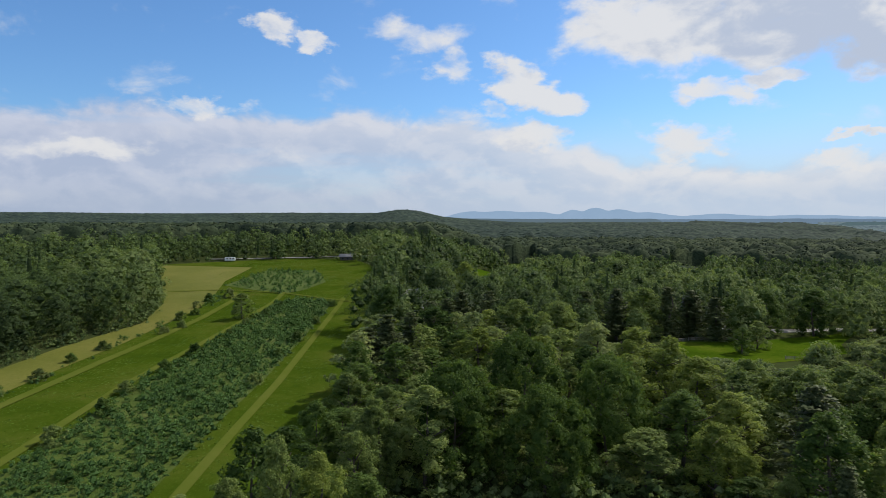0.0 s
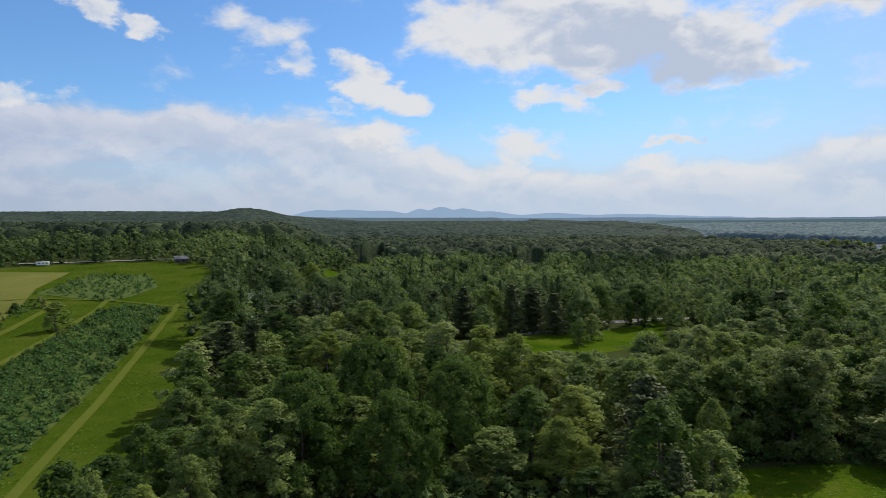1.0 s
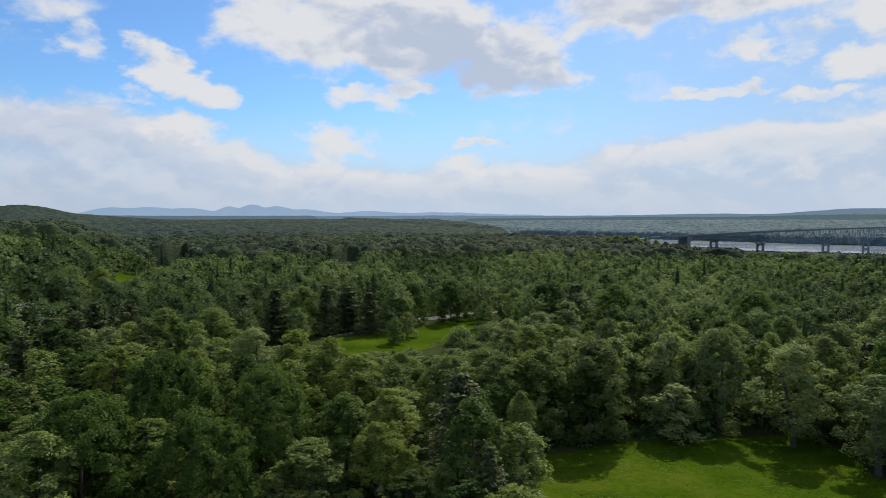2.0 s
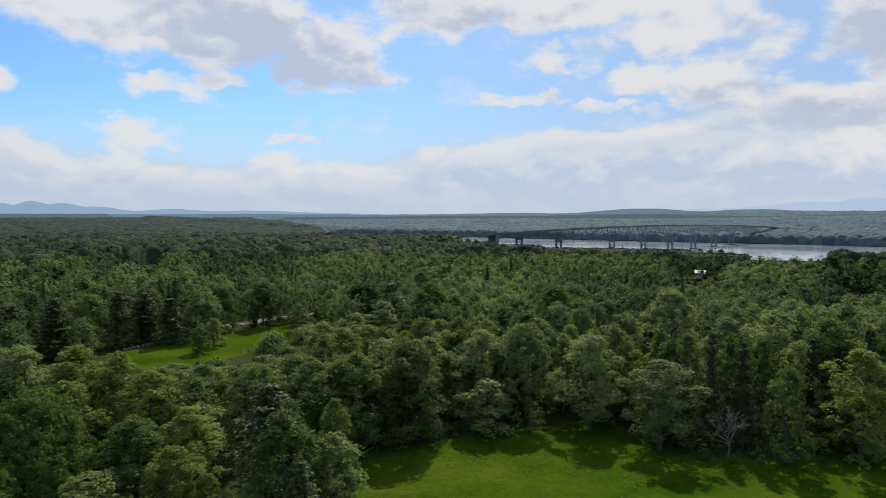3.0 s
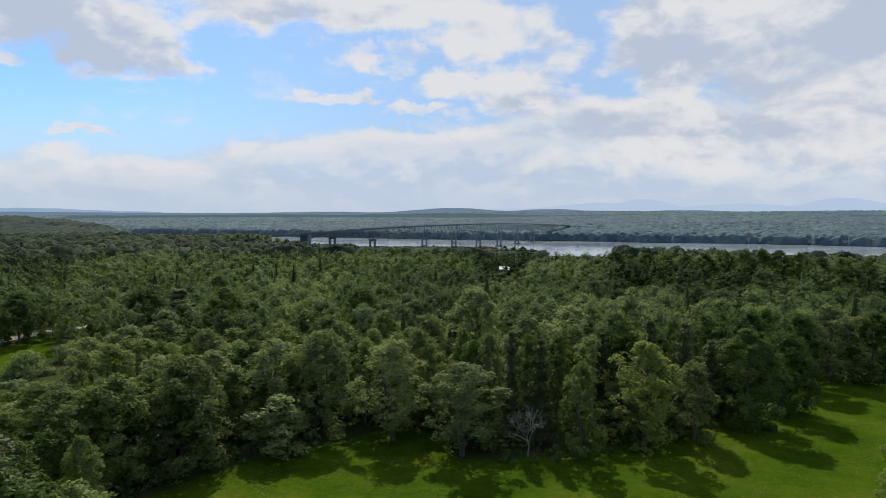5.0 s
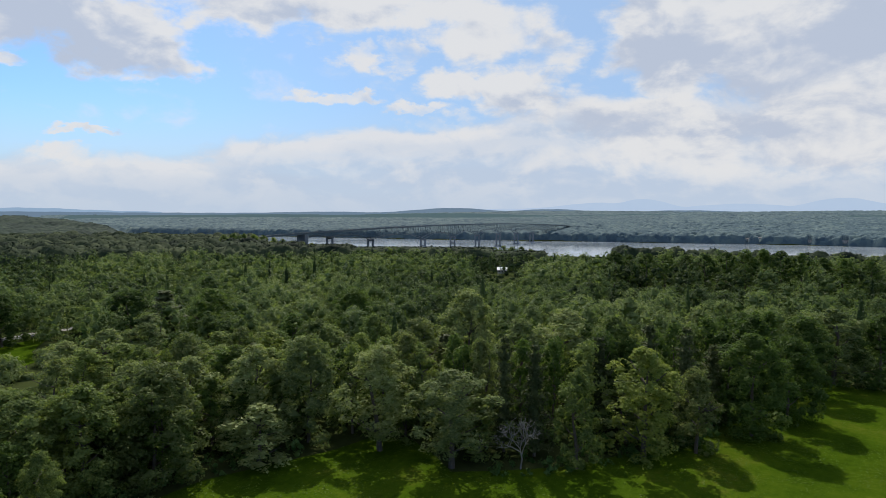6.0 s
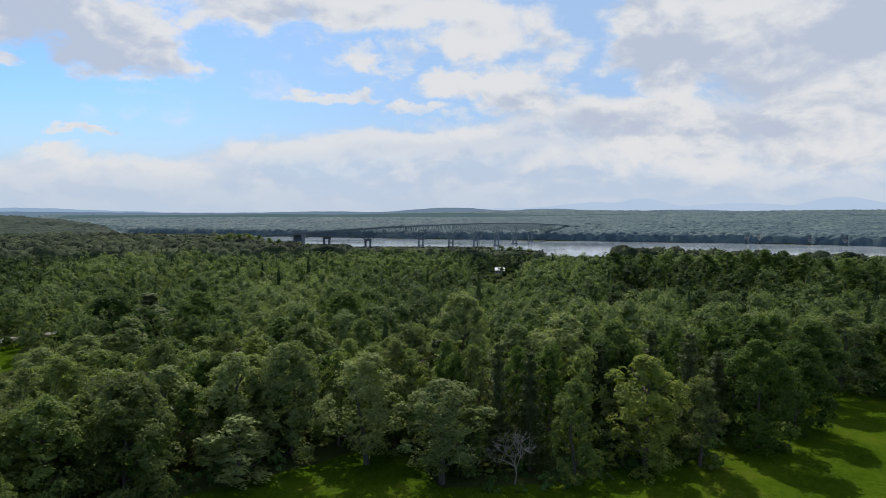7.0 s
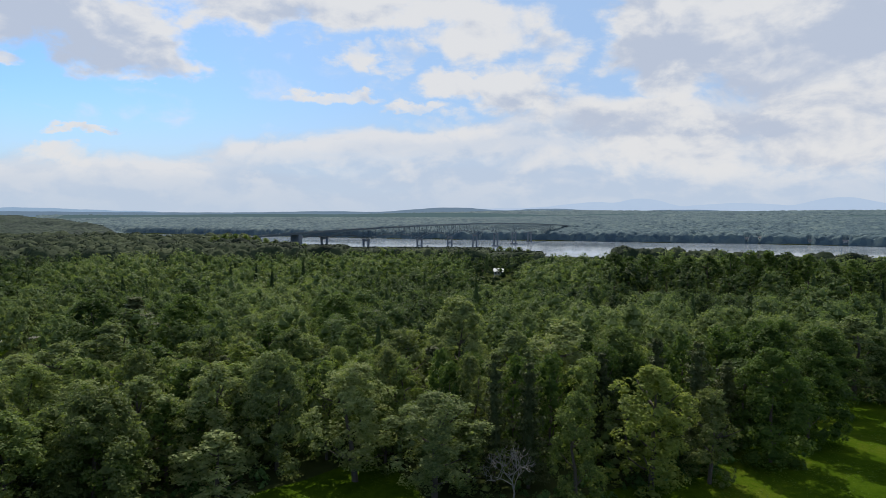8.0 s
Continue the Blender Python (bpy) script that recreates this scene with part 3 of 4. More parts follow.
def tree_mesh(kind, shape):
    """The crown and trunk meshes of one kind of tree, one metre-true model for each shape number."""
    key = (kind, shape)
    if key in TREE_MESHES:
        return TREE_MESHES[key]
    rng = np.random.default_rng(100 + shape + 37 * len(kind))
    base = np.zeros((1, 3))
    if kind in MODELS:
        lobes, twigs, leaves, size, rad, high, bare, core, lobe, ragged, point = MODELS[kind]
        v, f, _ = crowns(rng, base, np.array([rad]), np.array([high]), lobes, twigs, leaves, size, bare, core, lobe, ragged, None, point)
    elif kind == "pine":
        rad, high = 4.2, 19.0
        v, f, _ = conifers(rng, base, np.array([rad]), np.array([high]), 18, 250, 0.46, False, 0.10)
    else:
        rad, high = 2.6, 16.0
        v, f, _ = conifers(rng, base, np.array([rad]), np.array([high]), 24, 150, 0.42, False, 0.04, 0.35)
    crown = mesh_from("crown", v, f, LEAF["maple"])
    sway = rng.normal(0, 0.25, (6, 2)).cumsum(0) * np.array([[0], [0.3], [0.6], [1], [1], [1]])
    lev = np.linspace(0, 0.82, 6) * high
    spine = np.stack([sway[:, 0], sway[:, 1], lev], 1)
    spine[0, :2] = 0
    limbs = [tube(spine - (0, 0, 0.3), np.linspace(0.32, 0.07, 6))]
    if kind in MODELS:
        for _ in range(8):
            i = rng.integers(1, 5)
            way = unit(np.array([*rng.normal(0, 1, 2), 0.9]))
            long = rng.uniform(2.2, 4.2)
            p = spine[i]
            limbs.append(tube([p, p + way * long * 0.5, p + way * long + (0, 0, 0.5)], [0.14, 0.09, 0.04], 5))
    tv, tf = join(limbs)
    trunk = mesh_from("trunk", tv, tf, BARK)
    TREE_MESHES[key] = crown, trunk, rad, high
    return TREE_MESHES[key]


LABELS = {
    ("broad", "maple"): "full leafy green maple tree in the woods", ("broad", "oak"): "dark green spreading oak tree",
    ("broad", "lime"): "bright yellow-green leafy tree", ("broad", "silver"): "grey-green leafy tree with pale leaf backs",
    ("airy", "locust"): "light green feathery locust tree", ("airy", "maple"): "slender green tree with loose foliage",
    ("airy", "lime"): "fresh yellow-green tree with loose foliage", ("airy", "silver"): "slender tree with silvery green leaves",
    ("airy", "oak"): "slender dark green tree", ("broad", "locust"): "pale green rounded leafy tree",
    ("pine", "pine"): "dark white pine with layered boughs", ("spire", "pine"): "dark narrow evergreen in the woods",
}
PLANTED = [(-13.5, 288, 9), (-12.5, 262, 8), (112.2, 268, 4), (117.6, 268, 4), (489, 214, 12)]          # plan places and radii to keep clear of further trees


def plant(kind, leaf, x, y, high, rad, turn, shape=0, group="woodland trees"):
    if kind in ("airy", "big") and math.hypot(x - 20, y - 12) < 116:
        kind = kind + "_near"
    crown, trunk, r0, h0 = tree_mesh(kind, shape)
    top = new("tree")
    z = float(land(x, y))
    top.matrix_world = Matrix.LocRotScale((x, y, z), Euler((0, 0, turn)), (rad / r0, rad / r0, high / h0))
    part("trunk", trunk, top)
    c = part("crown", crown, top)
    c.material_slots[0].link = "OBJECT"
    c.material_slots[0].material = LEAF[leaf]
    form = {"big": "broad", "big_near": "broad", "great": "broad", "airy_near": "airy", "stemmed": "airy", "plain": "broad", "loose": "airy"}.get(kind, kind)
    tagged(top, LABELS.get((form, leaf), "tall green leafy tree in the woods"), "tree", group)
    PLANTED.append((x, y, rad))
    return top


# sight lines over low growth, to the glade, the lane and a white roof: azimuths, distances, height of the line at 0 m and its fall
LOW = [(17.5, 34.5, 120, 236, 46.3, 0.200), (13.0, 17.5, 150, 236, 46.3, 0.180), (64.8, 68.8, 300, 520, 42.0, 0.083), (30.0, 36.0, 225, 262, 46.3, 0.160), (75.6, 95.5, 330, 428, 46.6, 0.0985),
       (2.4, 5.0, 300, 442, 46.3, 0.086), (5.0, 7.4, 380, 562, 46.3, 0.068), (19.5, 22.6, 460, 652, 46.3, 0.0665),
       (47.0, 50.0, 560, 1200, 46.6, 0.040), (50.0, 54.0, 560, 1200, 46.6, 0.0445), (54.0, 66.0, 560, 1200, 46.6, 0.0485), (66.0, 70.4, 560, 1200, 46.6, 0.0535), (70.4, 75.6, 560, 1200, 46.6, 0.0615), (75.6, 86.0, 624, 1200, 46.6, 0.0565), (86.0, 108.0, 624, 1200, 46.6, 0.0635)]


def low_cap(x, y, high):
    """Trees under those lines stay low."""
    d, az = np.hypot(x, y - 4), np.degrees(np.arctan2(x, y - 4))
    cap = np.full(np.shape(high), 99.0)
    for a0, a1, d0, d1, z0, k in LOW:
        cap = np.where((az > a0) & (az < a1) & (d > d0) & (d < d1), np.minimum(cap, np.maximum(z0 - k * d - land(x, y), 2.4)), cap)
    cap = cap - np.where(cap < 99, 1.6 + 1.6 * np.sin(x / 9.1 + 2.0 * np.sin(y / 13.0)) * np.cos(y / 7.7), 0.0)
    return np.minimum(high, np.maximum(cap, 1.2))


def scatter(rng, cell, near, far, az0, az1):
    """Jittered places in a fan round the start of the flight, clear of fields, water and single trees."""
    g = np.arange(-far, far + cell, cell)
    x, y = np.meshgrid(g, g)
    x = (x + rng.uniform(-0.42, 0.42, x.shape) * cell).ravel()
    y = (y + rng.uniform(-0.42, 0.42, y.shape) * cell).ravel()
    d = np.hypot(x - 15, y - 10)
    az = np.degrees(np.arctan2(x - 15, y - 10))
    ok = (d >= near) & (d < far) & (az > az0) & (az < az1)
    x, y = x[ok], y[ok]
    ok = np.ones(len(x), bool)
    for poly in CLEAR:
        ok &= ~inside(poly, x, y)
    z = land(x, y)
    ok &= z > WATER_Z + 1.2
    x, y, z = x[ok], y[ok], z[ok]
    if PLANTED:
        p = np.array(PLANTED)
        if len(x):
            close = np.array([np.min(np.hypot(p[:, 0] - a, p[:, 1] - b) - p[:, 2]) for a, b in zip(x, y)])
            k = close > cell * 0.02
            x, y, z = x[k], y[k], z[k]
    return np.stack([x, y, z], 1)


# single trees read from the place: kind, leaf, x, y, height, crown radius
HEROES = [
    ("stemmed", "locust", 127.6, 85.1, 20.9, 6.5),
    ("stemmed", "locust", 126.9, 68.8, 18.2, 6.7),
    ("pine", "pine", 139.2, 63.7, 23.2, 3.4),
    ("pine", "pine", 139.6, 57.5, 22.3, 3.9),
    ("airy", "silver", 142.8, 70.6, 21.1, 4.0),
    ("airy", "maple", 137.3, 48.5, 18.4, 4.0),
    ("airy", "lime", 147.9, 38.7, 21.6, 6.5),
    ("airy", "silver", 156.3, 30.4, 16.9, 4.4),
    ("pine", "pine", 166.7, 41.5, 23.7, 3.9),
    ("pine", "pine", 158.6, 50.3, 21.4, 4.4),
    ("big", "locust", 124.7, 100.6, 22.2, 6.7),
    ("broad", "locust", 117.8, 108.1, 20.4, 6.0),
    ("airy", "silver", 142.4, 88.0, 20.7, 4.3),
    ("broad", "maple", 145.2, 102.0, 19.0, 3.9),
    ("airy", "locust", 109.5, 117.2, 18.7, 6.4),
    ("big", "oak", 98.1, 111.0, 16.0, 6.4),
    ("airy", "maple", 93.6, 116.8, 17.1, 5.9),
    ("airy", "lime", 83.8, 115.9, 17.7, 4.6),
    ("broad", "maple", 80.1, 120.3, 17.5, 5.7),
    ("airy", "locust", 106.7, 129.5, 17.0, 6.2),
    ("broad", "silver", 114.5, 123.9, 21.7, 5.0),
    ("big", "oak", 172.5, 21.4, 21.7, 7.2),
    ("big", "oak", 188.7, 14.8, 19.2, 6.2),
    ("broad", "oak", 180.7, 27.4, 17.5, 6.2),
    ("airy", "locust", 229.4, 4.2, 21.4, 8.2),
    ("big", "oak", 232.1, -6.7, 19.5, 8.2),
    ("pine", "pine", 174.4, 29.5, 18.7, 4.0),
    ("pine", "pine", 164.3, 33.7, 24.0, 4.4),
    ("big", "oak", 213.6, 12.2, 20.6, 8.2),
    ("big", "oak", 197.4, 23.2, 22.0, 7.6),
    ("big", "oak", 202.5, 146.4, 21.7, 8.2),
    ("big", "oak", 172.7, 181.9, 21.9, 8.2),
    ("big", "oak", 153.4, 195.1, 22.5, 8.1),
    ("spire", "pine", 165.6, 194.8, 21.8, 7.0),
    ("broad", "maple", 156.5, 106.6, 21.8, 4.9),
    ("airy", "silver", 158.2, 94.2, 21.5, 6.1),
    ("big", "locust", 187.0, 94.9, 25.5, 8.2),
    ("airy", "locust", 174.1, 62.8, 23.7, 8.2),
    ("airy", "locust", 160.6, 69.0, 22.8, 6.4),
    ("big", "maple", 173.7, 51.1, 23.0, 7.4),
    ("broad", "maple", 153.7, 122.2, 19.5, 5.9),
    ("great", "oak", 15.0, 126.0, 22.8, 9.6),
    ("great", "oak", 30.5, 119.5, 20.6, 8.6),
    ("great", "oak", 2.0, 113.5, 21.0, 8.2),
    ("broad", "oak", 42.1, 112.3, 15.9, 5.5),
    ("great", "oak", 17.0, 107.0, 18.0, 7.4),
    ("broad", "maple", -3.0, 106.8, 18.4, 5.3),
    ("airy", "maple", -10.4, 117.3, 15.2, 4.4),
    ("airy", "maple", -10.9, 103.9, 16.1, 3.4),
    ("airy", "maple", -13.0, 96.0, 14.4, 3.2),
    ("airy", "lime", 50.7, 113.0, 15.7, 5.1),
    ("airy", "lime", 44.0, 103.2, 13.5, 4.6),
    ("airy", "lime", 47.3, 99.1, 9.4, 2.7),
    ("airy", "lime", 54.0, 137.7, 16.5, 6.0),
    ("pine", "pine", 60.0, 103.5, 19.8, 7.0),
    ("airy", "maple", 50.1, 91.9, 9.2, 2.6),
    ("airy", "maple", 65.7, 97.4, 10.4, 3.0),
    ("big", "maple", 65.7, 139.1, 15.9, 7.1),
    ("big", "maple", 70.8, 127.3, 17.0, 6.7),
    ("airy", "maple", 72.3, 102.5, 15.0, 3.1),
    ("big", "maple", 83.4, 131.3, 16.5, 7.2),
    ("big", "maple", 84.8, 113.1, 19.4, 7.1),
    ("big", "silver", 95.3, 109.5, 21.5, 7.3),
    ("big", "maple", 110.1, 151.7, 16.5, 7.9),
    ("airy", "locust", 139.3, 169.3, 19.3, 8.2),
    ("airy", "locust", 118.5, 172.7, 14.7, 8.0),
    ("airy", "locust", 124.1, 163.6, 17.8, 8.2),
    ("airy", "locust", 39.5, 167.4, 18.9, 6.5),
    ("airy", "lime", 48.6, 162.9, 18.6, 7.1),
    ("airy", "lime", 51.4, 147.2, 19.2, 5.2),
    ("airy", "lime", 8.9, 157.7, 17.8, 6.0),
    ("big", "maple", 22.2, 200.7, 18.9, 8.2),
    ("big", "maple", 34.7, 197.0, 19.8, 8.2),
    ("pine", "pine", -14.2, 163.1, 20.2, 8.2),
    ("pine", "pine", -19.1, 166.6, 15.7, 5.6),
    ("pine", "pine", -8.9, 177.6, 17.9, 7.5),
    ("pine", "pine", -3.7, 201.8, 17.3, 7.7),
    ("pine", "pine", 6.6, 227.8, 17.3, 7.7),
    ("pine", "pine", 1.5, 217.9, 15.5, 6.5),
    ("pine", "pine", 16.7, 235.3, 17.0, 8.0),
    ("pine", "pine", 54.0, 246.1, 19.3, 8.2),
    ("pine", "pine", 66.3, 247.2, 20.7, 8.2),
    ("spire", "pine", 87.9, 253.1, 20.4, 5.2),
    ("big", "maple", 78.0, 252.2, 19.7, 7.9),
    ("spire", "pine", 98.2, 255.7, 18.6, 7.0),
    ("spire", "pine", 103.9, 246.9, 16.9, 6.8),
    ("big", "oak", 129.3, 259.3, 18.2, 8.2),
    ("big", "oak", 146.4, 254.6, 18.5, 8.2),
    ("big", "oak", 119.6, 261.8, 17.1, 8.2),
    ("broad", "maple", 112.5, 230.5, 10.0, 4.2),
    ("broad", "oak", 103.0, 222.0, 9.0, 3.8),
    ("big", "lime", 11.7, 345.7, 15.9, 8.2),
    ("big", "oak", -17.6, 215.0, 19.5, 6.4),
    ("airy", "maple", 0.8, 305.9, 15.8, 8.2),
    ("broad", "maple", -79.5, 256.0, 10.4, 4.8),
    ("airy", "lime", 65.2, 19.5, 26.0, 2.3),
    ("airy", "lime", 130.9, -1.0, 15.4, 2.8),
    ("airy", "lime", 117.0, -0.5, 12.7, 2.2),
    ("airy", "maple", -19.6, 75.5, 20.6, 3.2),
    ("airy", "lime", -15.2, 78.5, 17.6, 3.8),
    ("airy", "maple", -33.6, 80.9, 11.0, 3.2),
    ("airy", "maple", -27.0, 79.3, 14.0, 3.0),
    ("airy", "maple", -11.3, 103.4, 17.3, 3.6),
]
rng = np.random.default_rng(7)
for i, (kind, leaf, x, y, high, rad) in enumerate(HEROES):
    plant(kind, leaf, x, y, high, min(rad * (1.16 if kind in MODELS else 1.2), 0.43 * high), rng.uniform(0, 6.28), i % 4)

# a close second row behind the meadow's edge
erng = np.random.default_rng(17)
for (x0, y0), (x1, y1) in [((66, 108), (82, 119)), ((82, 119), (104, 117)), ((104, 117), (132, 103)), ((134, 96), (147, 80)), ((147, 80), (139, 68)), ((146, 62), (156, 52)), ((156, 52), (170, 46)), ((170, 46), (192, 36)),
                           ((192, 36), (216, 26)), ((216, 26), (240, 20))]:
    n = max(2, int(math.hypot(x1 - x0, y1 - y0) / 6.5))
    for i in range(n):
        x, y = x0 + (x1 - x0) * i / n + erng.normal(0, 0.8), y0 + (y1 - y0) * i / n + erng.normal(0, 0.8)
        plant("plain", ("oak", "oak", "maple")[int(erng.integers(3))], x, y, (erng.uniform(13.5, 16.5) if x0 < 130 else erng.uniform(18.5, 21.5)), erng.uniform(4.2, 5.4), erng.uniform(0, 6.28), int(erng.integers(3)))

# a stand of tall dark oaks near the river
srng = np.random.default_rng(88)
for az, y_top in [(76.3, 15), (77.6, 12), (79.0, 13.5), (80.4, 12.5), (82.0, 13), (83.5, 13.5), (85.0, 16.5), (86.4, 18.5), (87.6, 19), (88.9, 18.5), (90.2, 17), (91.6, 14), (93, 13.5), (94.6, 13)]:
    d = srng.uniform(432, 452)
    x, y = 15 + math.sin(radians(az)) * d, 12 + math.cos(radians(az)) * d
    plant("broad", "oak", x, y, 46.6 - (46.6 - y_top) * d / 602 - float(land(x, y)), srng.uniform(7.2, 9.2), srng.uniform(0, 6.28), int(srng.integers(3)), "oaks by the river")

# tall trees before the bridge
for az, drop in [(42.8, 1.75), (43.6, 1.6), (44.4, 1.65), (45.2, 1.7), (46.0, 1.8), (46.8, 2.0), (47.6, 2.15), (48.4, 2.3), (49.2, 2.4), (50.0, 2.5), (50.8, 2.6), (65.2, 3.0), (66.0, 2.85), (66.8, 2.75), (67.6, 2.8), (68.4, 2.8), (69.2, 3.0), (70.0, 3.3)]:
    d = srng.uniform(700, 750)
    x, y = 25 + math.sin(radians(az)) * d, 14 + math.cos(radians(az)) * d
    plant("plain", ("maple", "oak")[int(srng.integers(2))], x, y, 46.6 - d * math.tan(radians(drop)) - float(land(x, y)), srng.uniform(6.5, 9.0), srng.uniform(0, 6.28), int(srng.integers(3)), "trees by the bridge")


def fill_near():
    rng = np.random.default_rng(21)
    spots = scatter(rng, 8.8, 70, 215, -42, 104)
    order = np.argsort(np.hypot(spots[:, 0] - 15, spots[:, 1] - 10))
    for x, y, z in spots[order][:225]:
        u = rng.uniform()
        if -8 < x < 46 and y < 107:
            continue
        if u < 0.10 and x > 0:
            kind, leaf = "pine", "pine"
        elif u < 0.50:
            kind, leaf = "plain", ("maple", "oak", "maple", "oak")[rng.integers(4)]
        else:
            kind, leaf = "loose", ("locust", "maple", "lime", "silver", "locust")[rng.integers(5)]
        tall = 1.3 if x < -60 else 1.0
        if -25 < x < 50 and y < 135:
            kind, leaf, tall = "broad", ("oak", "oak", "maple")[rng.integers(3)], 0.85 if x < 45 else 0.6
        high = float(low_cap(x, y, rng.uniform(11.0, 18.0) * tall))
        plant(kind, leaf, float(x), float(y), high, rng.uniform(4.2, 6.9) * min(1.0, 0.35 + high / 16), rng.uniform(0, 6.28), int(rng.integers(3)))


fill_near()


def woods(name, label, seed, cell, near, far, lobes, twigs, leaves, size, rad, high, pines, mat, bare=0.05):
    """Uncounted trees of a belt of woodland, thinner and thicker, in many sizes."""
    rng = np.random.default_rng(seed)
    spots = scatter(rng, cell, near, far, -43, 108)
    n = len(spots)
    big = rng.lognormal(0, 0.34, n)
    patch = np.sin(spots[:, 0] / 37 + 2 * np.sin(spots[:, 1] / 51)) * np.cos(spots[:, 1] / 43 + 1.7 * np.sin(spots[:, 0] / 61))
    r = np.clip(np.mean(rad) * big, rad[0], rad[1])
    h = rng.uniform(*high, n) * (0.82 + 0.18 * np.clip(big, 0.5, 1.6)) * (1 + 0.10 * patch) * np.where((spots[:, 0] < -60) & (spots[:, 1] < 460), 1.25, 1.0)
    h = low_cap(spots[:, 0], spots[:, 1], h)
    r = r * np.minimum(1.0, 0.35 + h / 16)
    pine = rng.uniform(0, 1, n) < pines * (1.1 - 1.6 * patch)
    b = ~pine
    tint = np.clip(0.55 * rng.beta(1.2, 1.5, n) + 0.22 + 0.60 * patch, 0, 1)
    out = [crowns(rng, spots[b], r[b], h[b], lobes, twigs, leaves, size, bare, 0.42, (0.36, 0.48), 0.08, tint[b], 0.85, 0.20)]
    needles = twigs * leaves // 3
    if pine.any():
        v, f, t = conifers(rng, spots[pine], r[pine] * 0.62, h[pine] * 1.12, 14, needles, size * 1.0, False)
        out.append((v, f, t * 0.2))
    V, F = join([o[:2] for o in out])
    me = mesh_from(name, V, F, mat, np.concatenate([o[2] for o in out]))
    return tagged(new(name, me), label, "woods", kind="stuff")


woods("woods_near", "leafy green mixed woods", 31, 12.6, 190, 330, 19, 12, 8, 0.57, (5.8, 10.0), (14.0, 19.5), 0.10, WOODS)
woods("woods_middle", "dense green mixed woods", 32, 14.0, 330, 580, 10, 8, 6, 0.94, (6.2, 11.0), (14.0, 19.5), 0.08, WOODS)


def canopy(name, label, near, far, step, grow, az0, az1, steps, mat, east=None, cell=13.0, lump=0.0, sprays=0):
    """The closed roof of far woods: domes of crowns side by side, down to the ground at the water's edge."""
    d = [near]
    while d[-1] < far:
        d.append(d[-1] + step + grow * (d[-1] - near))
    d = np.array(d)
    az = np.radians(np.linspace(az0, az1, steps))
    D, A = np.meshgrid(d, az, indexing="ij")
    x, y = np.sin(A) * D, np.cos(A) * D
    ground = land(x, y)
    table = np.random.default_rng(41).uniform(0, 1, (512, 512, 4))

    def domes(size, low, high, foot):
        best = np.zeros(x.shape)
        for ox in (-1, 0, 1):
            for oy in (-1, 0, 1):
                ix, iy = np.floor(x / size).astype(int) + ox, np.floor(y / size).astype(int) + oy
                t = table[ix % 512, iy % 512]
                px, py = (ix + 0.15 + 0.7 * t[..., 0]) * size, (iy + 0.15 + 0.7 * t[..., 1]) * size
                r = size * (0.52 + 0.5 * t[..., 2])
                q = ((x - px) ** 2 + (y - py) ** 2) / r ** 2
                best = np.maximum(best, np.sqrt(np.clip(1 - q, 0, 1)) * (low + (high - low) * t[..., 2]) + np.where(q < 1, foot * (0.55 + 0.45 * t[..., 3]), 0))
        return best

    top = domes(cell, 7.0, 11.0, 11.0)
    if lump:
        top = top + domes(3.7, lump * 0.5, lump, 0.0) * (top > 3)
    top = low_cap(x, y, top)
    dry = smooth(WATER_Z + 0.2, WATER_Z + 2.0, ground)
    bare = np.zeros(x.shape, bool)
    for poly in CLEAR:
        bare |= inside(poly, x, y)
    for hx, hy, wide, _ in HOUSES:
        top = np.where((x > hx + 18) & (x < hx + 48) & (np.abs(y - hy) < wide * 0.36), np.minimum(top, 2.0), top)
    top = top * smooth(near, near + 14, D)
    z = ground + np.where(bare, -0.5, top * dry - 1.5 * (1 - dry))
    v = np.stack([x, y, z], -1).reshape(-1, 3)
    i, j = np.meshgrid(np.arange(len(d) - 1), np.arange(steps - 1), indexing="ij")
    a = (i * steps + j).ravel()
    q = np.stack([a, a + steps, a + steps + 1, a + 1], 1)
    keep = dry.ravel()[q].max(1) > 0
    if east is not None:
        keep &= (x.ravel()[q].mean(1) > np.interp(y.ravel()[q].mean(1), (-3000, 1000, 1600, 4500), (1400, 1300, 1330, 2350))) == east
    q = q[keep]
    tri = np.concatenate([q[:, [0, 1, 2]], q[:, [0, 2, 3]]])
    if sprays:
        # leafy tufts that break the outline of the roof
        rng = np.random.default_rng(43)
        pick = q[rng.integers(0, len(q), sprays)]
        at = v[pick].mean(1) + rng.normal(0, 0.5, (sprays, 3)) + (0, 0, 0.25)
        up = unit(np.cross(v[pick[:, 1]] - v[pick[:, 0]], v[pick[:, 3]] - v[pick[:, 0]]))
        up = up * np.sign(up[:, 2:3] + 1e-6)
        bv, bf, _ = blades(rng, at, up, 1.7, False, stray=0.7)
        v, tri = join([(v, tri), (bv, bf)])
    me = mesh_from(name, v, tri, mat, soft=True)
    return tagged(new(name, me), label, "woods", kind="stuff")


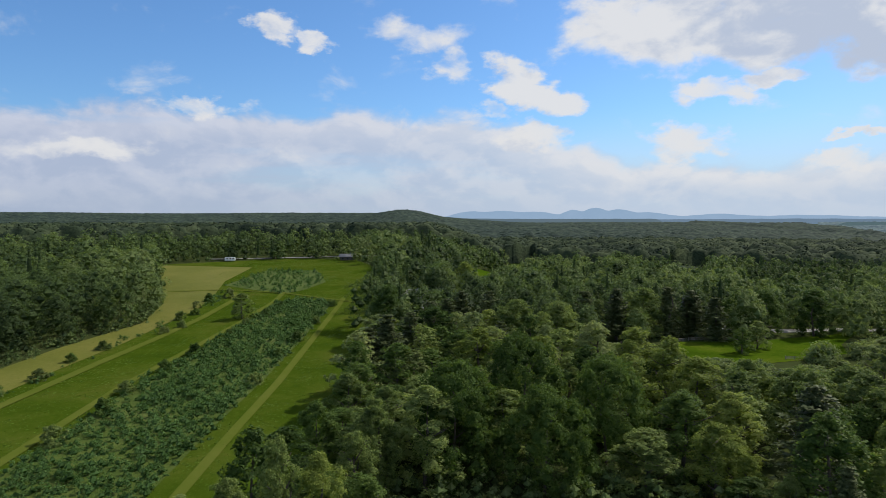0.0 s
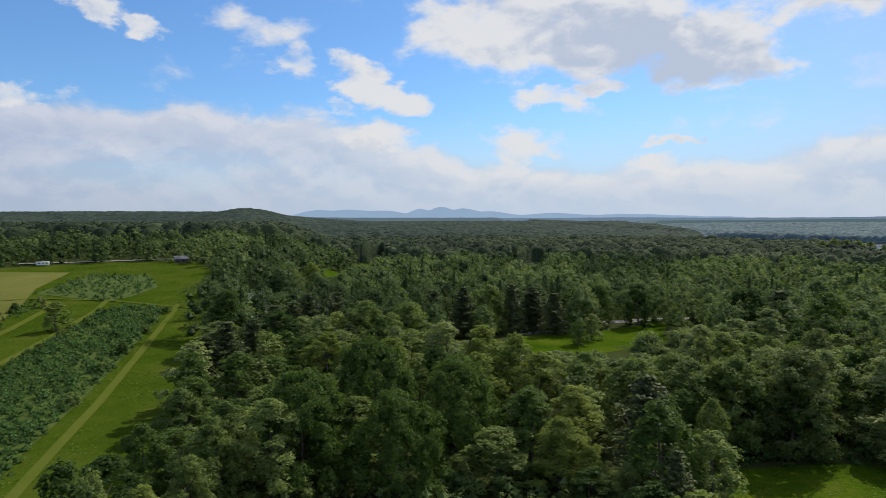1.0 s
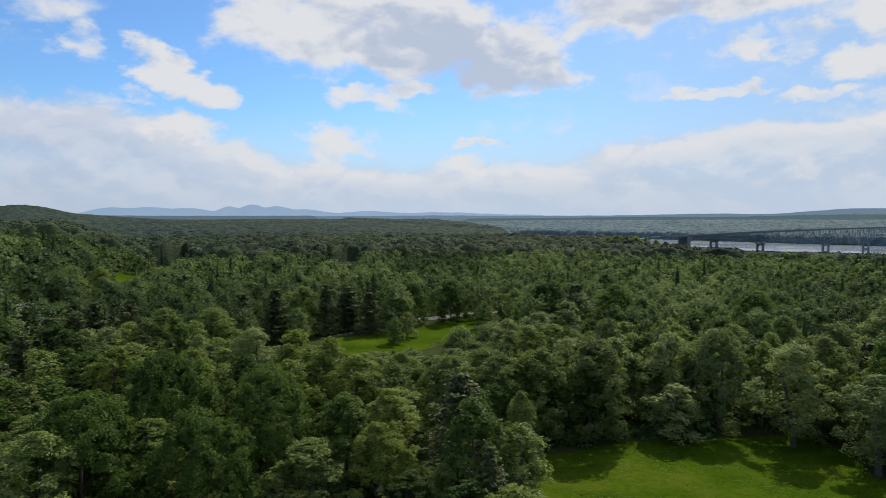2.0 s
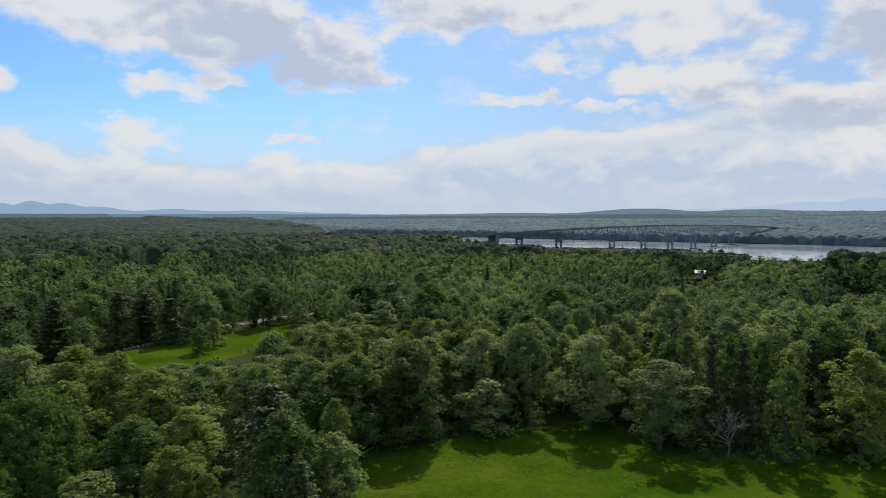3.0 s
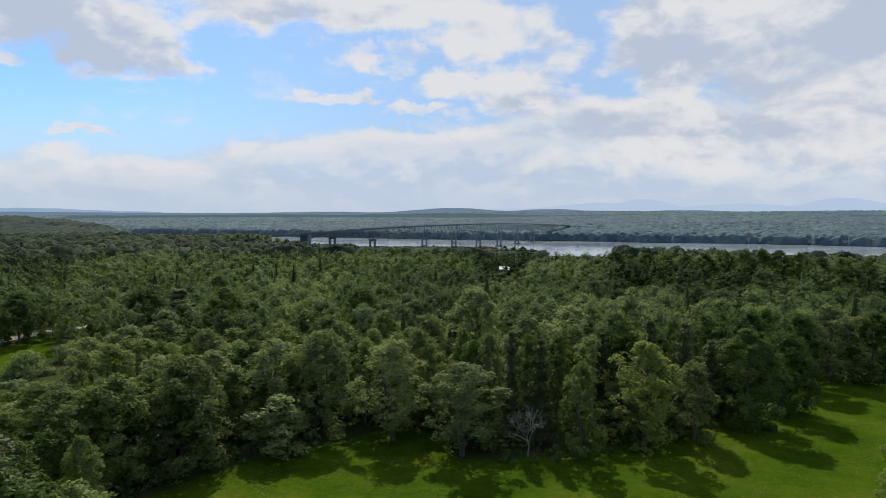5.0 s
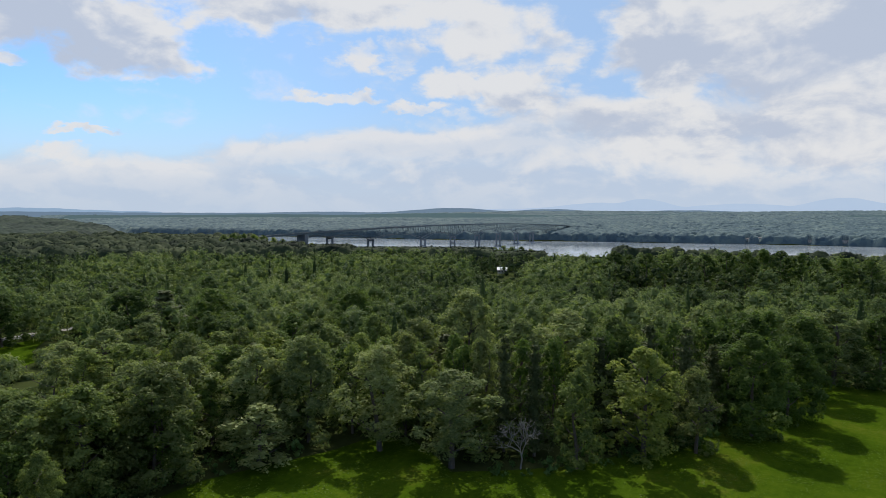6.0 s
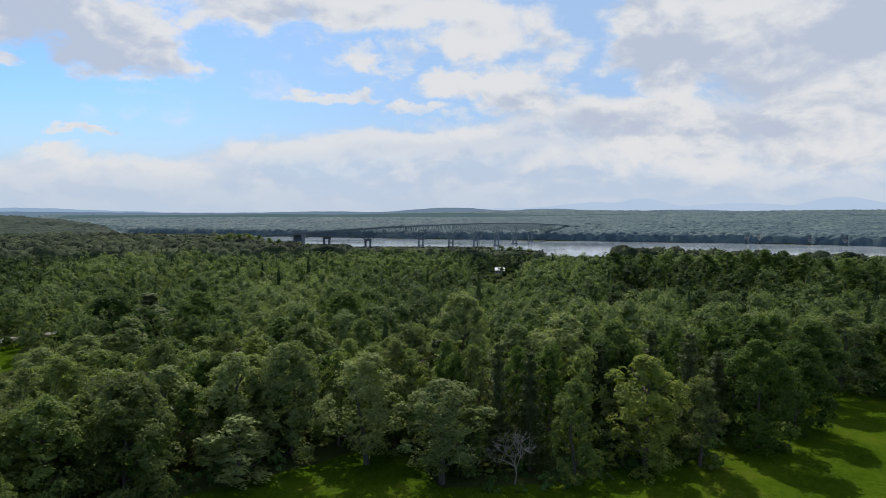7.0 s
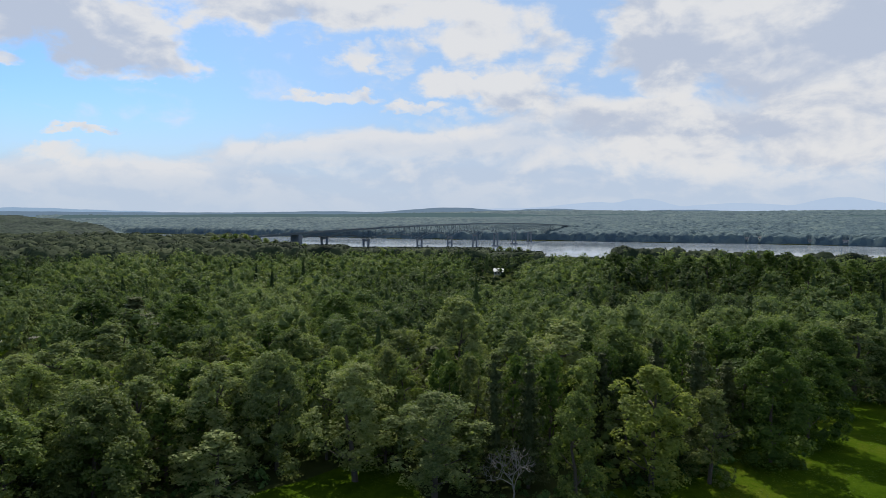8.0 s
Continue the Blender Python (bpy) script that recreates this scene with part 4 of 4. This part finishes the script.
# white houses on the far bank: x, y, width, turn
HOUSES = [(1836, 250, 15, 1.6), (1848, 205, 11, 1.5), (1842, 120, 16, 1.6), (1866, 92, 20, 1.5), (1880, 40, 12, 1.7), (1846, -20, 13, 1.5), (1838, -96, 17, 1.6),
          (1892, -60, 12, 1.4), (1890, 165, 12, 1.7), (1910, 330, 12, 1.4), (1900, 420, 11, 1.5), (1916, 0, 12, 1.6)]
canopy("woods_far", "distant green woods of rounded crowns", 570, 1010, 2.2, 0.0016, -43, 108, 940, MID_CANOPY, None, 10.5, 2.6, 70000)
canopy("woods_distant", "distant dark green woods to the skyline", 985, 4300, 3.4, 0.0042, -43, 75, 640, CANOPY, False)
canopy("woods_far_bank", "hazy blue-green woods on the far bank", 1500, 4300, 3.2, 0.0042, 30, 108, 560, HAZED_BANK_CANOPY, True)



# ---- far hills ----
def ridge(name, dist, az0, az1, peaks, floor, mat, label, rough=0.02):
    """A long hill: a front slope, a crest of uneven height, and a back slope."""
    az = np.linspace(az0, az1, 420)
    lift = sum(((e - floor) * np.exp(-((az - a) / w) ** 2)) ** 5 for a, e, w in peaks)
    el = floor + lift ** 0.2
    ends = smooth(az0, az0 + 2, az) * smooth(az1, az1 - 2, az)
    wob = sum(np.sin(az * k + k * k) / k for k in (2.3, 5.1, 9.7, 17.0, 31.0))
    el = (el + rough * wob) * ends - 0.9 * (1 - ends)
    rad = np.radians(az)
    top = 46 + dist * np.tan(np.radians(el))
    rows = []
    for dd, zz in ((-160, -30 + 0 * top), (-60, top - 0.35 * (top + 30)), (0, top), (90, top - 0.5 * (top + 30))):
        rows.append(np.stack([np.sin(rad) * (dist + dd), np.cos(rad) * (dist + dd), zz], 1))
    v = np.concatenate(rows)
    n = len(az)
    i, j = np.meshgrid(np.arange(3), np.arange(n - 1), indexing="ij")
    a = i * n + j
    q = np.stack([a, a + n, a + n + 1, a + 1], -1).reshape(-1, 4)
    tagged(new(name, mesh_from(name, v, q, mat)), label, "hills", kind="structure")


# self-lit ridges; their blues and greys are painted air haze
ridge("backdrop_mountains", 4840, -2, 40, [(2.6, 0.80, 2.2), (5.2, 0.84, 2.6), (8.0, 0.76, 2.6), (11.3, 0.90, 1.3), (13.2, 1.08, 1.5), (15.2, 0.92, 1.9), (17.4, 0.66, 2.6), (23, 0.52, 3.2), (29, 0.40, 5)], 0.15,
      haze_glow_material("hazed_blue_mountains", (0.25, 0.37, 0.53, 1), (0.31, 0.43, 0.59, 1)), "pale blue mountains on the skyline", 0.03)
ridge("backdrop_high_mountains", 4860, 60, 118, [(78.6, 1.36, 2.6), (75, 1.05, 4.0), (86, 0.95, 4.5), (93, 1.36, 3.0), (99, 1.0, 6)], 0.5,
      haze_glow_material("hazed_pale_mountains", (0.42, 0.54, 0.72, 1), (0.47, 0.58, 0.74, 1)), "very pale blue mountain range on the skyline", 0.03)
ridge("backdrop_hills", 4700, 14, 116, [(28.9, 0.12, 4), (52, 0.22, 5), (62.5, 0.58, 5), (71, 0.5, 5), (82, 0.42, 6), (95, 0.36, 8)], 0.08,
      haze_glow_material("hazed_grey_blue_hills", (0.13, 0.20, 0.29, 1), (0.17, 0.24, 0.32, 1)), "grey-blue wooded hills beyond the river", 0.02)
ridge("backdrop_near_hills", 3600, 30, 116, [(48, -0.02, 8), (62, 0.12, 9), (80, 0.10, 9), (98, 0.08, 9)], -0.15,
      haze_glow_material("hazy_green_hills", (0.075, 0.125, 0.150, 1), (0.105, 0.160, 0.168, 1)), "hazy green wooded hills beyond the river", 0.02)
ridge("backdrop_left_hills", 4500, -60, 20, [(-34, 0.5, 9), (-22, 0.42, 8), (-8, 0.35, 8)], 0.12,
      haze_glow_material("hazed_grey_left_hills", (0.10, 0.15, 0.19, 1), (0.13, 0.18, 0.22, 1)), "grey-green hills on the skyline", 0.015)


# ---- bridge ----
def build_bridge():
    top = new("bridge")
    top.location = (1023, 596, WATER_Z)
    tagged(top, "long grey steel truss bridge on concrete piers over the river", "bridge")
    u, w = np.array((0.9983, 0.0589)), np.array((-0.0589, 0.9983))
    org = np.array((1023.0, 596.0))
    step = 129.2

    def deck_z(s):
        return max(26.5 - 0.33 * (s - 1.2) ** 2, 9.0)

    def spot(s, across, z):
        p = u * step * s + w * across
        return (p[0], p[1], z - WATER_Z)

    def beam(a, b, half):
        """A square bar between two places."""
        return tube([a, b], [half * 1.41, half * 1.41], 4)

    # deck: a ribbon with thickness and kerbs
    ss = np.linspace(-3.3, 9.5, 72)
    rows = []
    for s in ss:
        z = deck_z(s)
        rows.append([spot(s, y, z + dz) for y, dz in ((-6, 0.9), (-5.6, 0.9), (-5.6, 0), (5.6, 0), (5.6, 0.9), (6, 0.9), (6, -1.3), (-6, -1.3))])
    v = np.array(rows).reshape(-1, 3)
    q = [(i * 8 + j, i * 8 + (j + 1) % 8, (i + 1) * 8 + (j + 1) % 8, (i + 1) * 8 + j) for i in range(len(ss) - 1) for j in range(8)]
    part("deck", mesh_from("deck", v, q, STEEL), top, "grey roadway deck")
    piers = [-2.21, -1.38, 0, 1, 2, 3, 4, 5, 6, 7]
    def depth(s):
        """How far the truss reaches below the deck at a pier."""
        return float(np.interp(s, (-2.68, -2.21, -1.38, 0.0), (6.0, 6.5, 15.0, 21.5)))

    # truss spans: deep over the piers, shallow between
    stops = [-2.68] + piers
    for s0, s1 in zip(stops, stops[1:]):
        n = max(6, int(round((s1 - s0) * 14)))
        for side in (-4.5, 4.5):
            pieces, lo = [], []
            for i in range(n + 1):
                t = i / n
                s = s0 + (s1 - s0) * t
                deep = depth(s) * (0.55 + 0.45 * abs(2 * t - 1) ** 2)
                lo.append((s, deck_z(s) - 1.3 - deep))
            for (sa, za), (sb, zb) in zip(lo, lo[1:]):
                pieces.append(beam(spot(sa, side, za), spot(sb, side, zb), 0.32))
            for i, (s, z) in enumerate(lo):
                pieces.append(beam(spot(s, side, z), spot(s, side, deck_z(s) - 1.2), 0.15))
                if i < n:
                    s2, z2 = lo[i + 1]
                    pair = (spot(s, side, z), spot(s2, side, deck_z(s2) - 1.2)) if i % 2 else (spot(s, side, deck_z(s) - 1.2), spot(s2, side, z2))
                    pieces.append(beam(*pair, 0.16))
            v, f = join(pieces)
            part("truss_span", mesh_from("truss_span", v, f, STEEL), top, "haunched lattice truss")
    for s in piers:
        foot = float(land(*(org + u * step * s))) - 2
        foot = min(foot, WATER_Z - 2) if foot < WATER_Z + 2 else foot
        head = deck_z(s) - depth(s) - 2.6
        if head < foot + 1:
            continue
        pier = part("pier", mesh_from("cap_beam", *_beam_block(spot, s, head), CONCRETE), top, "two-legged concrete pier")
        for side in (-4.3, 4.3):
            a, b = spot(s, side, foot), spot(s, side, head)
            v, f = tube([a, b], [2.1, 1.6], 8)
            part("column", mesh_from("column", v, f, CONCRETE), pier)
        v, f = tube([spot(s, -4.3, head - 11), spot(s, 4.3, head - 11)], [1.3, 1.3], 4)
        part("cross_beam", mesh_from("cross_beam", v, f, CONCRETE), pier)
        if foot < WATER_Z:
            c = spot(s, 0, WATER_Z + 0.6)
            v, f = box(c[0], c[1], c[2], 6.5, 17, 4.2, 0.0589)
            part("footing", mesh_from("footing", v, f, CONCRETE), pier)
    c = spot(-2.68, 0, 2.0)
    v, f = box(c[0], c[1], c[2], 7, 13, 36, 0.0589)
    part("tower_pier", mesh_from("tower_pier", v, f, CONCRETE), top, "solid concrete tower pier")


def _beam_block(spot, s, z):
    a, b = spot(s, -6.2, z), spot(s, 6.2, z)
    return tube([a, b], [1.6, 1.6], 4)


build_bridge()


# ---- houses ----
SIDING = surface("weathered_siding", [(0.2, (0.34, 0.35, 0.35)), (0.8, (0.48, 0.48, 0.47))], 0.2, 0.8)



def house(x, y, wide, deep, high, turn, wall, roof, label, lift=0.0):
    top = new("house")
    top.matrix_world = pose(x, y, float(land(x, y)) + lift, 0, 0, math.degrees(turn))
    tagged(top, label, "house", "houses by the river")
    v, f = box(0, 0, high / 2 - 0.5, wide, deep, high + 1)
    body = part("wall", mesh_from("wall", v, f, wall), top)
    o, r = 0.5, deep * 0.34
    w2, d2 = wide / 2 + o, deep / 2 + o
    rv = [(-w2, -d2, high), (w2, -d2, high), (w2, d2, high), (-w2, d2, high), (-w2, 0, high + r), (w2, 0, high + r)]
    rv += [(a, b, c - 0.3) for a, b, c in rv[:4]]
    rf = [(0, 1, 5), (0, 5, 4), (2, 3, 4), (2, 4, 5), (3, 0, 4), (1, 2, 5), (0, 6, 7), (0, 7, 1), (1, 7, 8), (1, 8, 2), (2, 8, 9), (2, 9, 3), (3, 9, 6), (3, 6, 0), (6, 8, 7), (6, 9, 8)]
    roof_ob = part("roof", mesh_from("roof", rv, rf, roof), top)
    cv, cf = box(wide * 0.22, 0, high + r + 0.2, 0.8, 0.8, 1.8)
    part("chimney", mesh_from("chimney", cv, cf, CONCRETE), roof_ob)
    for sx in (-0.32, 0.0, 0.32):
        for face in (-1, 1):
            wv, wf = box(sx * wide, face * (deep / 2 + 0.04), high * 0.52, 1.1, 0.12, 1.5)
            part("window", mesh_from("window", wv, wf, GLASS), top)
    return top


house(489, 214, 7, 6, 2.0, 1.97, SIDING, PAINT, "low house with a white roof among trees", 2.0)
for x, y, wide, turn in HOUSES:
    house(x + 42, y, wide * 0.75, 7, 4.4, turn, SIDING, ROOFING, "white house on the wooded far bank", 2.0)


# ---- scrub and bushes ----
def thicket(name, poly, cell, rad, high, seed, label, mat, keep=1.0):
    rng = np.random.default_rng(seed)
    xs = [p[0] for p in poly]
    ys = [p[1] for p in poly]
    x, y = np.meshgrid(np.arange(min(xs), max(xs), cell), np.arange(min(ys), max(ys), cell))
    x = (x + rng.uniform(-0.5, 0.5, x.shape) * cell).ravel()
    y = (y + rng.uniform(-0.5, 0.5, y.shape) * cell).ravel()
    gaps = 0.5 + 0.5 * np.sin(x / 4.1 + 1.7 * np.sin(y / 9.0)) * np.cos(y / 6.3 + 1.3 * np.sin(x / 7.0))
    ok = inside(poly, x, y) & (rng.uniform(0, 1, x.shape) < keep * (0.68 + 0.32 * gaps))
    x, y = x[ok], y[ok]
    base = np.stack([x, y, land(x, y) - 0.2], 1)
    big = rng.lognormal(0, 0.5, len(x)) * (0.75 + 0.5 * gaps[ok])
    r, h = np.clip(np.mean(rad) * big, *rad), np.clip(np.mean(high) * big * rng.uniform(0.7, 1.2, len(x)), *high)
    v, f, t = crowns(rng, base, r, h, 4, 6, 5, 0.30, 0.0, 0.5, (0.45, 0.62))
    tagged(new(name, mesh_from(name, v, f, mat, t)), label, "scrub", kind="stuff")


thicket("scrub", SCRUB, 1.9, (0.6, 2.4), (0.5, 3.2), 51, "dense green scrub and saplings in the field", SHRUB)
thicket("upper_scrub", UPPER_SCRUB, 3.4, (0.8, 2.2), (0.8, 3.0), 52, "thin green scrub in the field", SHRUB, 0.8)
thicket("hedge_growth", strip([(-110, 60), (-110, 150), (-109, 180), (-107, 215), (-105, 255), (-105, 290), (-110, 322)], 3.4), 3.6, (0.7, 2.0), (0.7, 2.6), 53,
        "low brownish hedge growth along the field", SHRUB, 0.55)

# undergrowth where the woods meet the open ground
thicket("undergrowth", strip([(58, 88), (66, 99), (82, 111), (102, 109), (122, 99)], 3.2), 2.1, (0.9, 2.4), (1.2, 4.2), 54, "green undergrowth along the wood's edge", SHRUB, 0.8)
thicket("undergrowth", strip([(129, 62), (137, 52), (148, 44), (161, 35), (186, 26), (209, 16), (231, 12), (234, -20), (232, -90)], 4.0), 2.1, (0.9, 2.4), (1.2, 4.2), 57,
        "green undergrowth along the wood's edge", SHRUB, 0.8)
thicket("field_undergrowth", strip([(-24, 100), (-21, 140), (-16, 175), (-24, 206), (-27, 250), (-31, 320), (-33, 410), (-62, 488)], 3.0), 2.6, (0.9, 2.4), (1.2, 4.0), 55,
        "dark green undergrowth beside the field", WOODS, 0.8)
thicket("oak_undergrowth", [(-12, 90), (46, 88), (50, 104), (30, 112), (-12, 112)], 3.0, (1.5, 3.2), (2.6, 6.0), 58, "dark green undergrowth beneath tall oaks", WOODS)
thicket("wood_side_growth", strip([(-131, 100), (-129, 180), (-127, 205), (-122, 230), (-117, 247), (-129, 292), (-160, 362), (-198, 446)], 3.0), 2.6, (0.9, 2.6), (1.4, 4.4), 56,
        "dark green undergrowth along the far wood", WOODS, 0.8)

BUSH_MESHES = []
for i in range(3):
    brng = np.random.default_rng(70 + i)
    bv, bf, bt = crowns(brng, np.zeros((1, 3)), np.array([2.0]), np.array([3.4]), 16, 10, 10, 0.24, 0.0, 0.6, (0.30, 0.45), 0.15)
    BUSH_MESHES.append(mesh_from("bush", bv, bf, LEAF["maple"], bt))


def bush(x, y, r, h, leaf, i, label):
    ob = new("bush", BUSH_MESHES[i % 3])
    ob.matrix_world = Matrix.LocRotScale((x, y, float(land(x, y)) - 0.1), Euler((0, 0, i * 1.7)), (r / 2.0, r / 2.0, h / 3.4))
    ob.material_slots[0].link = "OBJECT"
    ob.material_slots[0].material = LEAF[leaf]
    tagged(ob, label, "bush", "bushes in the field")


for i, (x, y, r, h) in enumerate([(-97, 240, 2.4, 3.2), (-107, 296, 2.6, 4.2), (-101, 306, 2.8, 5.0), (-103, 254, 2.6, 3.6), (-101, 264, 2.2, 3.0), (-99, 229, 2.2, 2.8),
                                  (-108, 205, 2.6, 3.4), (-110, 190, 2.2, 3.0), (-108, 172, 2.6, 3.4), (-110, 158, 2.2, 3.0), (-111, 142, 2.4, 3.2), (-107, 280, 2.2, 3.2)]):
    bush(x, y, r, h, ("maple", "oak", "silver")[i % 3], i, "rounded green bush in the grassy hedge line")
for i, (x, y, r, h) in enumerate([(-49, 217, 2.6, 4.0), (-48.5, 246, 2.2, 3.2), (-48, 284, 2.4, 3.0), (-50, 196, 2.0, 2.8), (-49, 168, 2.4, 3.4), (-76, 198, 3.0, 4.2), (-78, 180, 2.6, 3.8),
                                  (-79, 160, 2.6, 3.6), (-77, 145, 3.0, 4.2), (-74, 222, 2.4, 3.4), (-73, 240, 2.6, 3.8), (-72, 262, 2.4, 3.4), (-70, 280, 2.2, 3.2), (-78, 128, 2.8, 4.0)]):
    bush(x, y, r, h, ("oak", "maple", "oak")[i % 3], i + 1, "dark green bush at the edge of the scrub")


# ---- the bare tree at the meadow's edge ----
def bare_tree(x, y, high):
    rng = np.random.default_rng(5)
    pieces = []

    def grow(p, way, long, r, depth):
        q = p + unit(way + rng.normal(0, 0.12, 3)) * long * 0.5
        e = q + unit(way + rng.normal(0, 0.25, 3)) * long * 0.5
        pieces.append(tube([p, q, e], [r, r * 0.82, r * 0.62], 5))
        if depth:
            for _ in range(4 if depth == 5 else 3 if depth > 2 else 2):
                turn = unit(way * 0.8 + rng.normal(0, 0.62, 3) + np.array((0, 0, 0.30)))
                grow(q + (e - q) * rng.uniform(0.3, 1), turn, max(long * rng.uniform(0.58, 0.85), 1.0), max(r * 0.58, 0.025), depth - 1)

    grow(np.zeros(3), np.array((0.05, 0, 1.0)), high * 0.34, 0.17, 5)
    v, f = join(pieces)
    ob = new("dead_tree")
    ob.location = (x, y, float(land(x, y)))
    part("bare_crown", mesh_from("bare_crown", v, f, DEADWOOD), ob)
    tagged(ob, "bare grey dead tree with twisted limbs", "tree")


bare_tree(132.5, 57.5, 11.5)


# ---- grass ----
def grass(name, poly, count, seed, size, mat, label):
    """Tufts that roughen the mown ground."""
    rng = np.random.default_rng(seed)
    xs, ys = [p[0] for p in poly], [p[1] for p in poly]
    x, y = rng.uniform(max(min(xs), -140), max(xs), count), rng.uniform(max(min(ys), -40), max(ys), count)
    ok = inside(poly, x, y)
    x, y = x[ok], y[ok]
    clump = np.sin(x / 3.1 + 2.0 * np.sin(y / 4.3)) * np.sin(y / 2.7 + 1.5 * np.sin(x / 5.9))
    at = np.stack([x, y, land(x, y) + 0.17], 1)
    v, f, _ = blades(rng, at, np.tile(np.array([0.0, 0.0, 0.7]), (len(x), 1)), size * (0.8 + 0.5 * clump), False, stray=0.22)
    tint = np.repeat(np.clip(0.5 + 0.3 * clump + rng.normal(0, 0.15, len(x)), 0, 1), 3)
    tagged(new(name, mesh_from(name, v, f, mat, tint)), label, "grass", kind="stuff")


GRASS = leaf_material("grass_blade", (0.040, 0.082, 0.007), (0.060, 0.108, 0.010), (0.095, 0.140, 0.020), per_tree=False, through=0.25)
grass("meadow_tufts", LAWN, 90000, 61, 0.24, GRASS, "tufts of bright green meadow grass")
grass("field_tufts", [p for p in FIELD_ALL], 70000, 62, 0.34, GRASS, "tufts of green field grass")


# ---- by the glade and the road ----
PALE_CAR = surface("pale_car_paint", [(0.2, (0.55, 0.54, 0.53)), (0.8, (0.66, 0.65, 0.64))], 0.4, 0.3, spec=0.5)
TYRE = surface("tyre_rubber", [(0.2, (0.015, 0.015, 0.015)), (0.8, (0.03, 0.03, 0.03))], 2.0, 0.85)
FENCE_WOOD = surface("fence_wood", [(0.2, (0.13, 0.12, 0.10)), (0.8, (0.24, 0.22, 0.19))], 0.8, 0.85, bump=0.3)


def hull(profile, half, taper=1.0):
    """A body swept sideways from an outline in x and z, narrowed above."""
    n = len(profile)
    zs = [p[1] for p in profile]
    lo, hi = min(zs), max(zs)
    v = []
    for side in (-1, 1):
        for x, z in profile:
            v.append((x, side * half * (1 + (taper - 1) * (z - lo) / (hi - lo)), z))
    f = [(i, (i + 1) % n, n + (i + 1) % n) for i in range(n)] + [(i, n + (i + 1) % n, n + i) for i in range(n)]
    f += [(0, i + 1, i) for i in range(1, n - 1)] + [(n, n + i, n + i + 1) for i in range(1, n - 1)]
    return np.array(v), np.array(f)


def car(x, y, turn, label):
    top = new("car")
    top.matrix_world = pose(x, y, float(land(x, y)) + 0.1, 0, 0, turn)
    tagged(top, label, "car", "parked cars")
    v, f = hull([(-2.2, 0.35), (2.15, 0.35), (2.25, 0.7), (1.2, 0.95), (-1.9, 1.0), (-2.25, 0.8)], 0.88, 0.94)
    part("body", mesh_from("body", v, f, PALE_CAR), top)
    v, f = hull([(-1.7, 0.98), (1.15, 0.94), (0.45, 1.46), (-1.1, 1.5)], 0.80, 0.78)
    part("cabin", mesh_from("cabin", v, f, GLASS), top, "dark glass cabin")
    v, f = hull([(-1.15, 1.47), (0.5, 1.43), (0.4, 1.52), (-1.0, 1.56)], 0.64, 0.9)
    part("roof", mesh_from("roof", v, f, PALE_CAR), top)
    for wx in (-1.4, 1.4):
        for wy in (-0.78, 0.78):
            v, f = tube([(wx, wy - 0.11, 0.33), (wx, wy + 0.11, 0.33)], [0.33, 0.33], 12)
            part("wheel", mesh_from("wheel", v, f, TYRE), top)


car(112.2, 268.0, 15, "pale car parked in the shade under trees")
car(117.6, 268.6, 20, "pale car parked in the shade under trees")
car(-95.5, 497.0, 12, "white car on the road behind the field")


def fence(line, label):
    """A post and rail fence along a line."""
    top = new("fence")
    tagged(top, label, "fence")
    p = np.array(line, float)
    seg = np.hypot(*np.diff(p, axis=0).T)
    at = np.concatenate([[0], seg.cumsum()])
    n = int(at[-1] / 2.6) + 1
    s = np.linspace(0, at[-1], n)
    x, y = np.interp(s, at, p[:, 0]), np.interp(s, at, p[:, 1])
    z = land(x, y)
    v, f = box(0, 0, 0.62, 0.16, 0.16, 1.34)
    post = mesh_from("post", v, f, FENCE_WOOD)
    for a, b, c in zip(x, y, z):
        ob = part("post", post, top)
        ob.location = (a, b, c)
    for i in range(n - 1):
        for h in (0.35, 0.72, 1.08):
            v, f = tube([(x[i], y[i], z[i] + h), (x[i + 1], y[i + 1], z[i + 1] + h)], [0.075, 0.075], 4)
            part("rail", mesh_from("rail", v, f, FENCE_WOOD), top)


fence([(86, 243), (95.8, 247.0), (106.7, 246.5), (124, 248)], "weathered grey post and rail fence beside the glade")
fence([(113, 212.5), (122.4, 210.5), (132, 214)], "weathered grey post and rail fence at the glade's end")
house(-13.5, 288.0, 12, 8, 4.4, 0.5, SIDING, ROOFING, "grey-roofed house half hidden among pines")
house(-12.5, 262.0, 9, 7, 3.6, 0.4, SIDING, ROOFING, "small grey-roofed house half hidden among pines")
house(-70.0, 476.0, 11, 6, 2.6, 0.1, BARK, ROOFING, "low dark shed beside the road")


def trailer(x, y, turn):
    top = new("trailer")
    top.matrix_world = pose(x, y, float(land(x, y)) + 0.1, 0, 0, turn)
    tagged(top, "long white trailer parked at the field's end", "trailer")
    v, f = hull([(-3.6, 0.7), (3.4, 0.7), (3.6, 1.2), (3.5, 2.9), (-3.5, 2.95), (-3.65, 1.2)], 1.2, 0.97)
    part("body", mesh_from("body", v, f, PAINT), top)
    for wy in (-1.05, 1.05):
        v, f = tube([(0.4, wy - 0.12, 0.4), (0.4, wy + 0.12, 0.4)], [0.4, 0.4], 12)
        part("wheel", mesh_from("wheel", v, f, TYRE), top)
    for wx in (-2.0, 0.2, 2.2):
        v, f = box(wx, -1.19, 2.0, 1.1, 0.06, 0.7)
        part("window", mesh_from("window", v, f, GLASS), top)


trailer(-153.0, 466.0, 10)
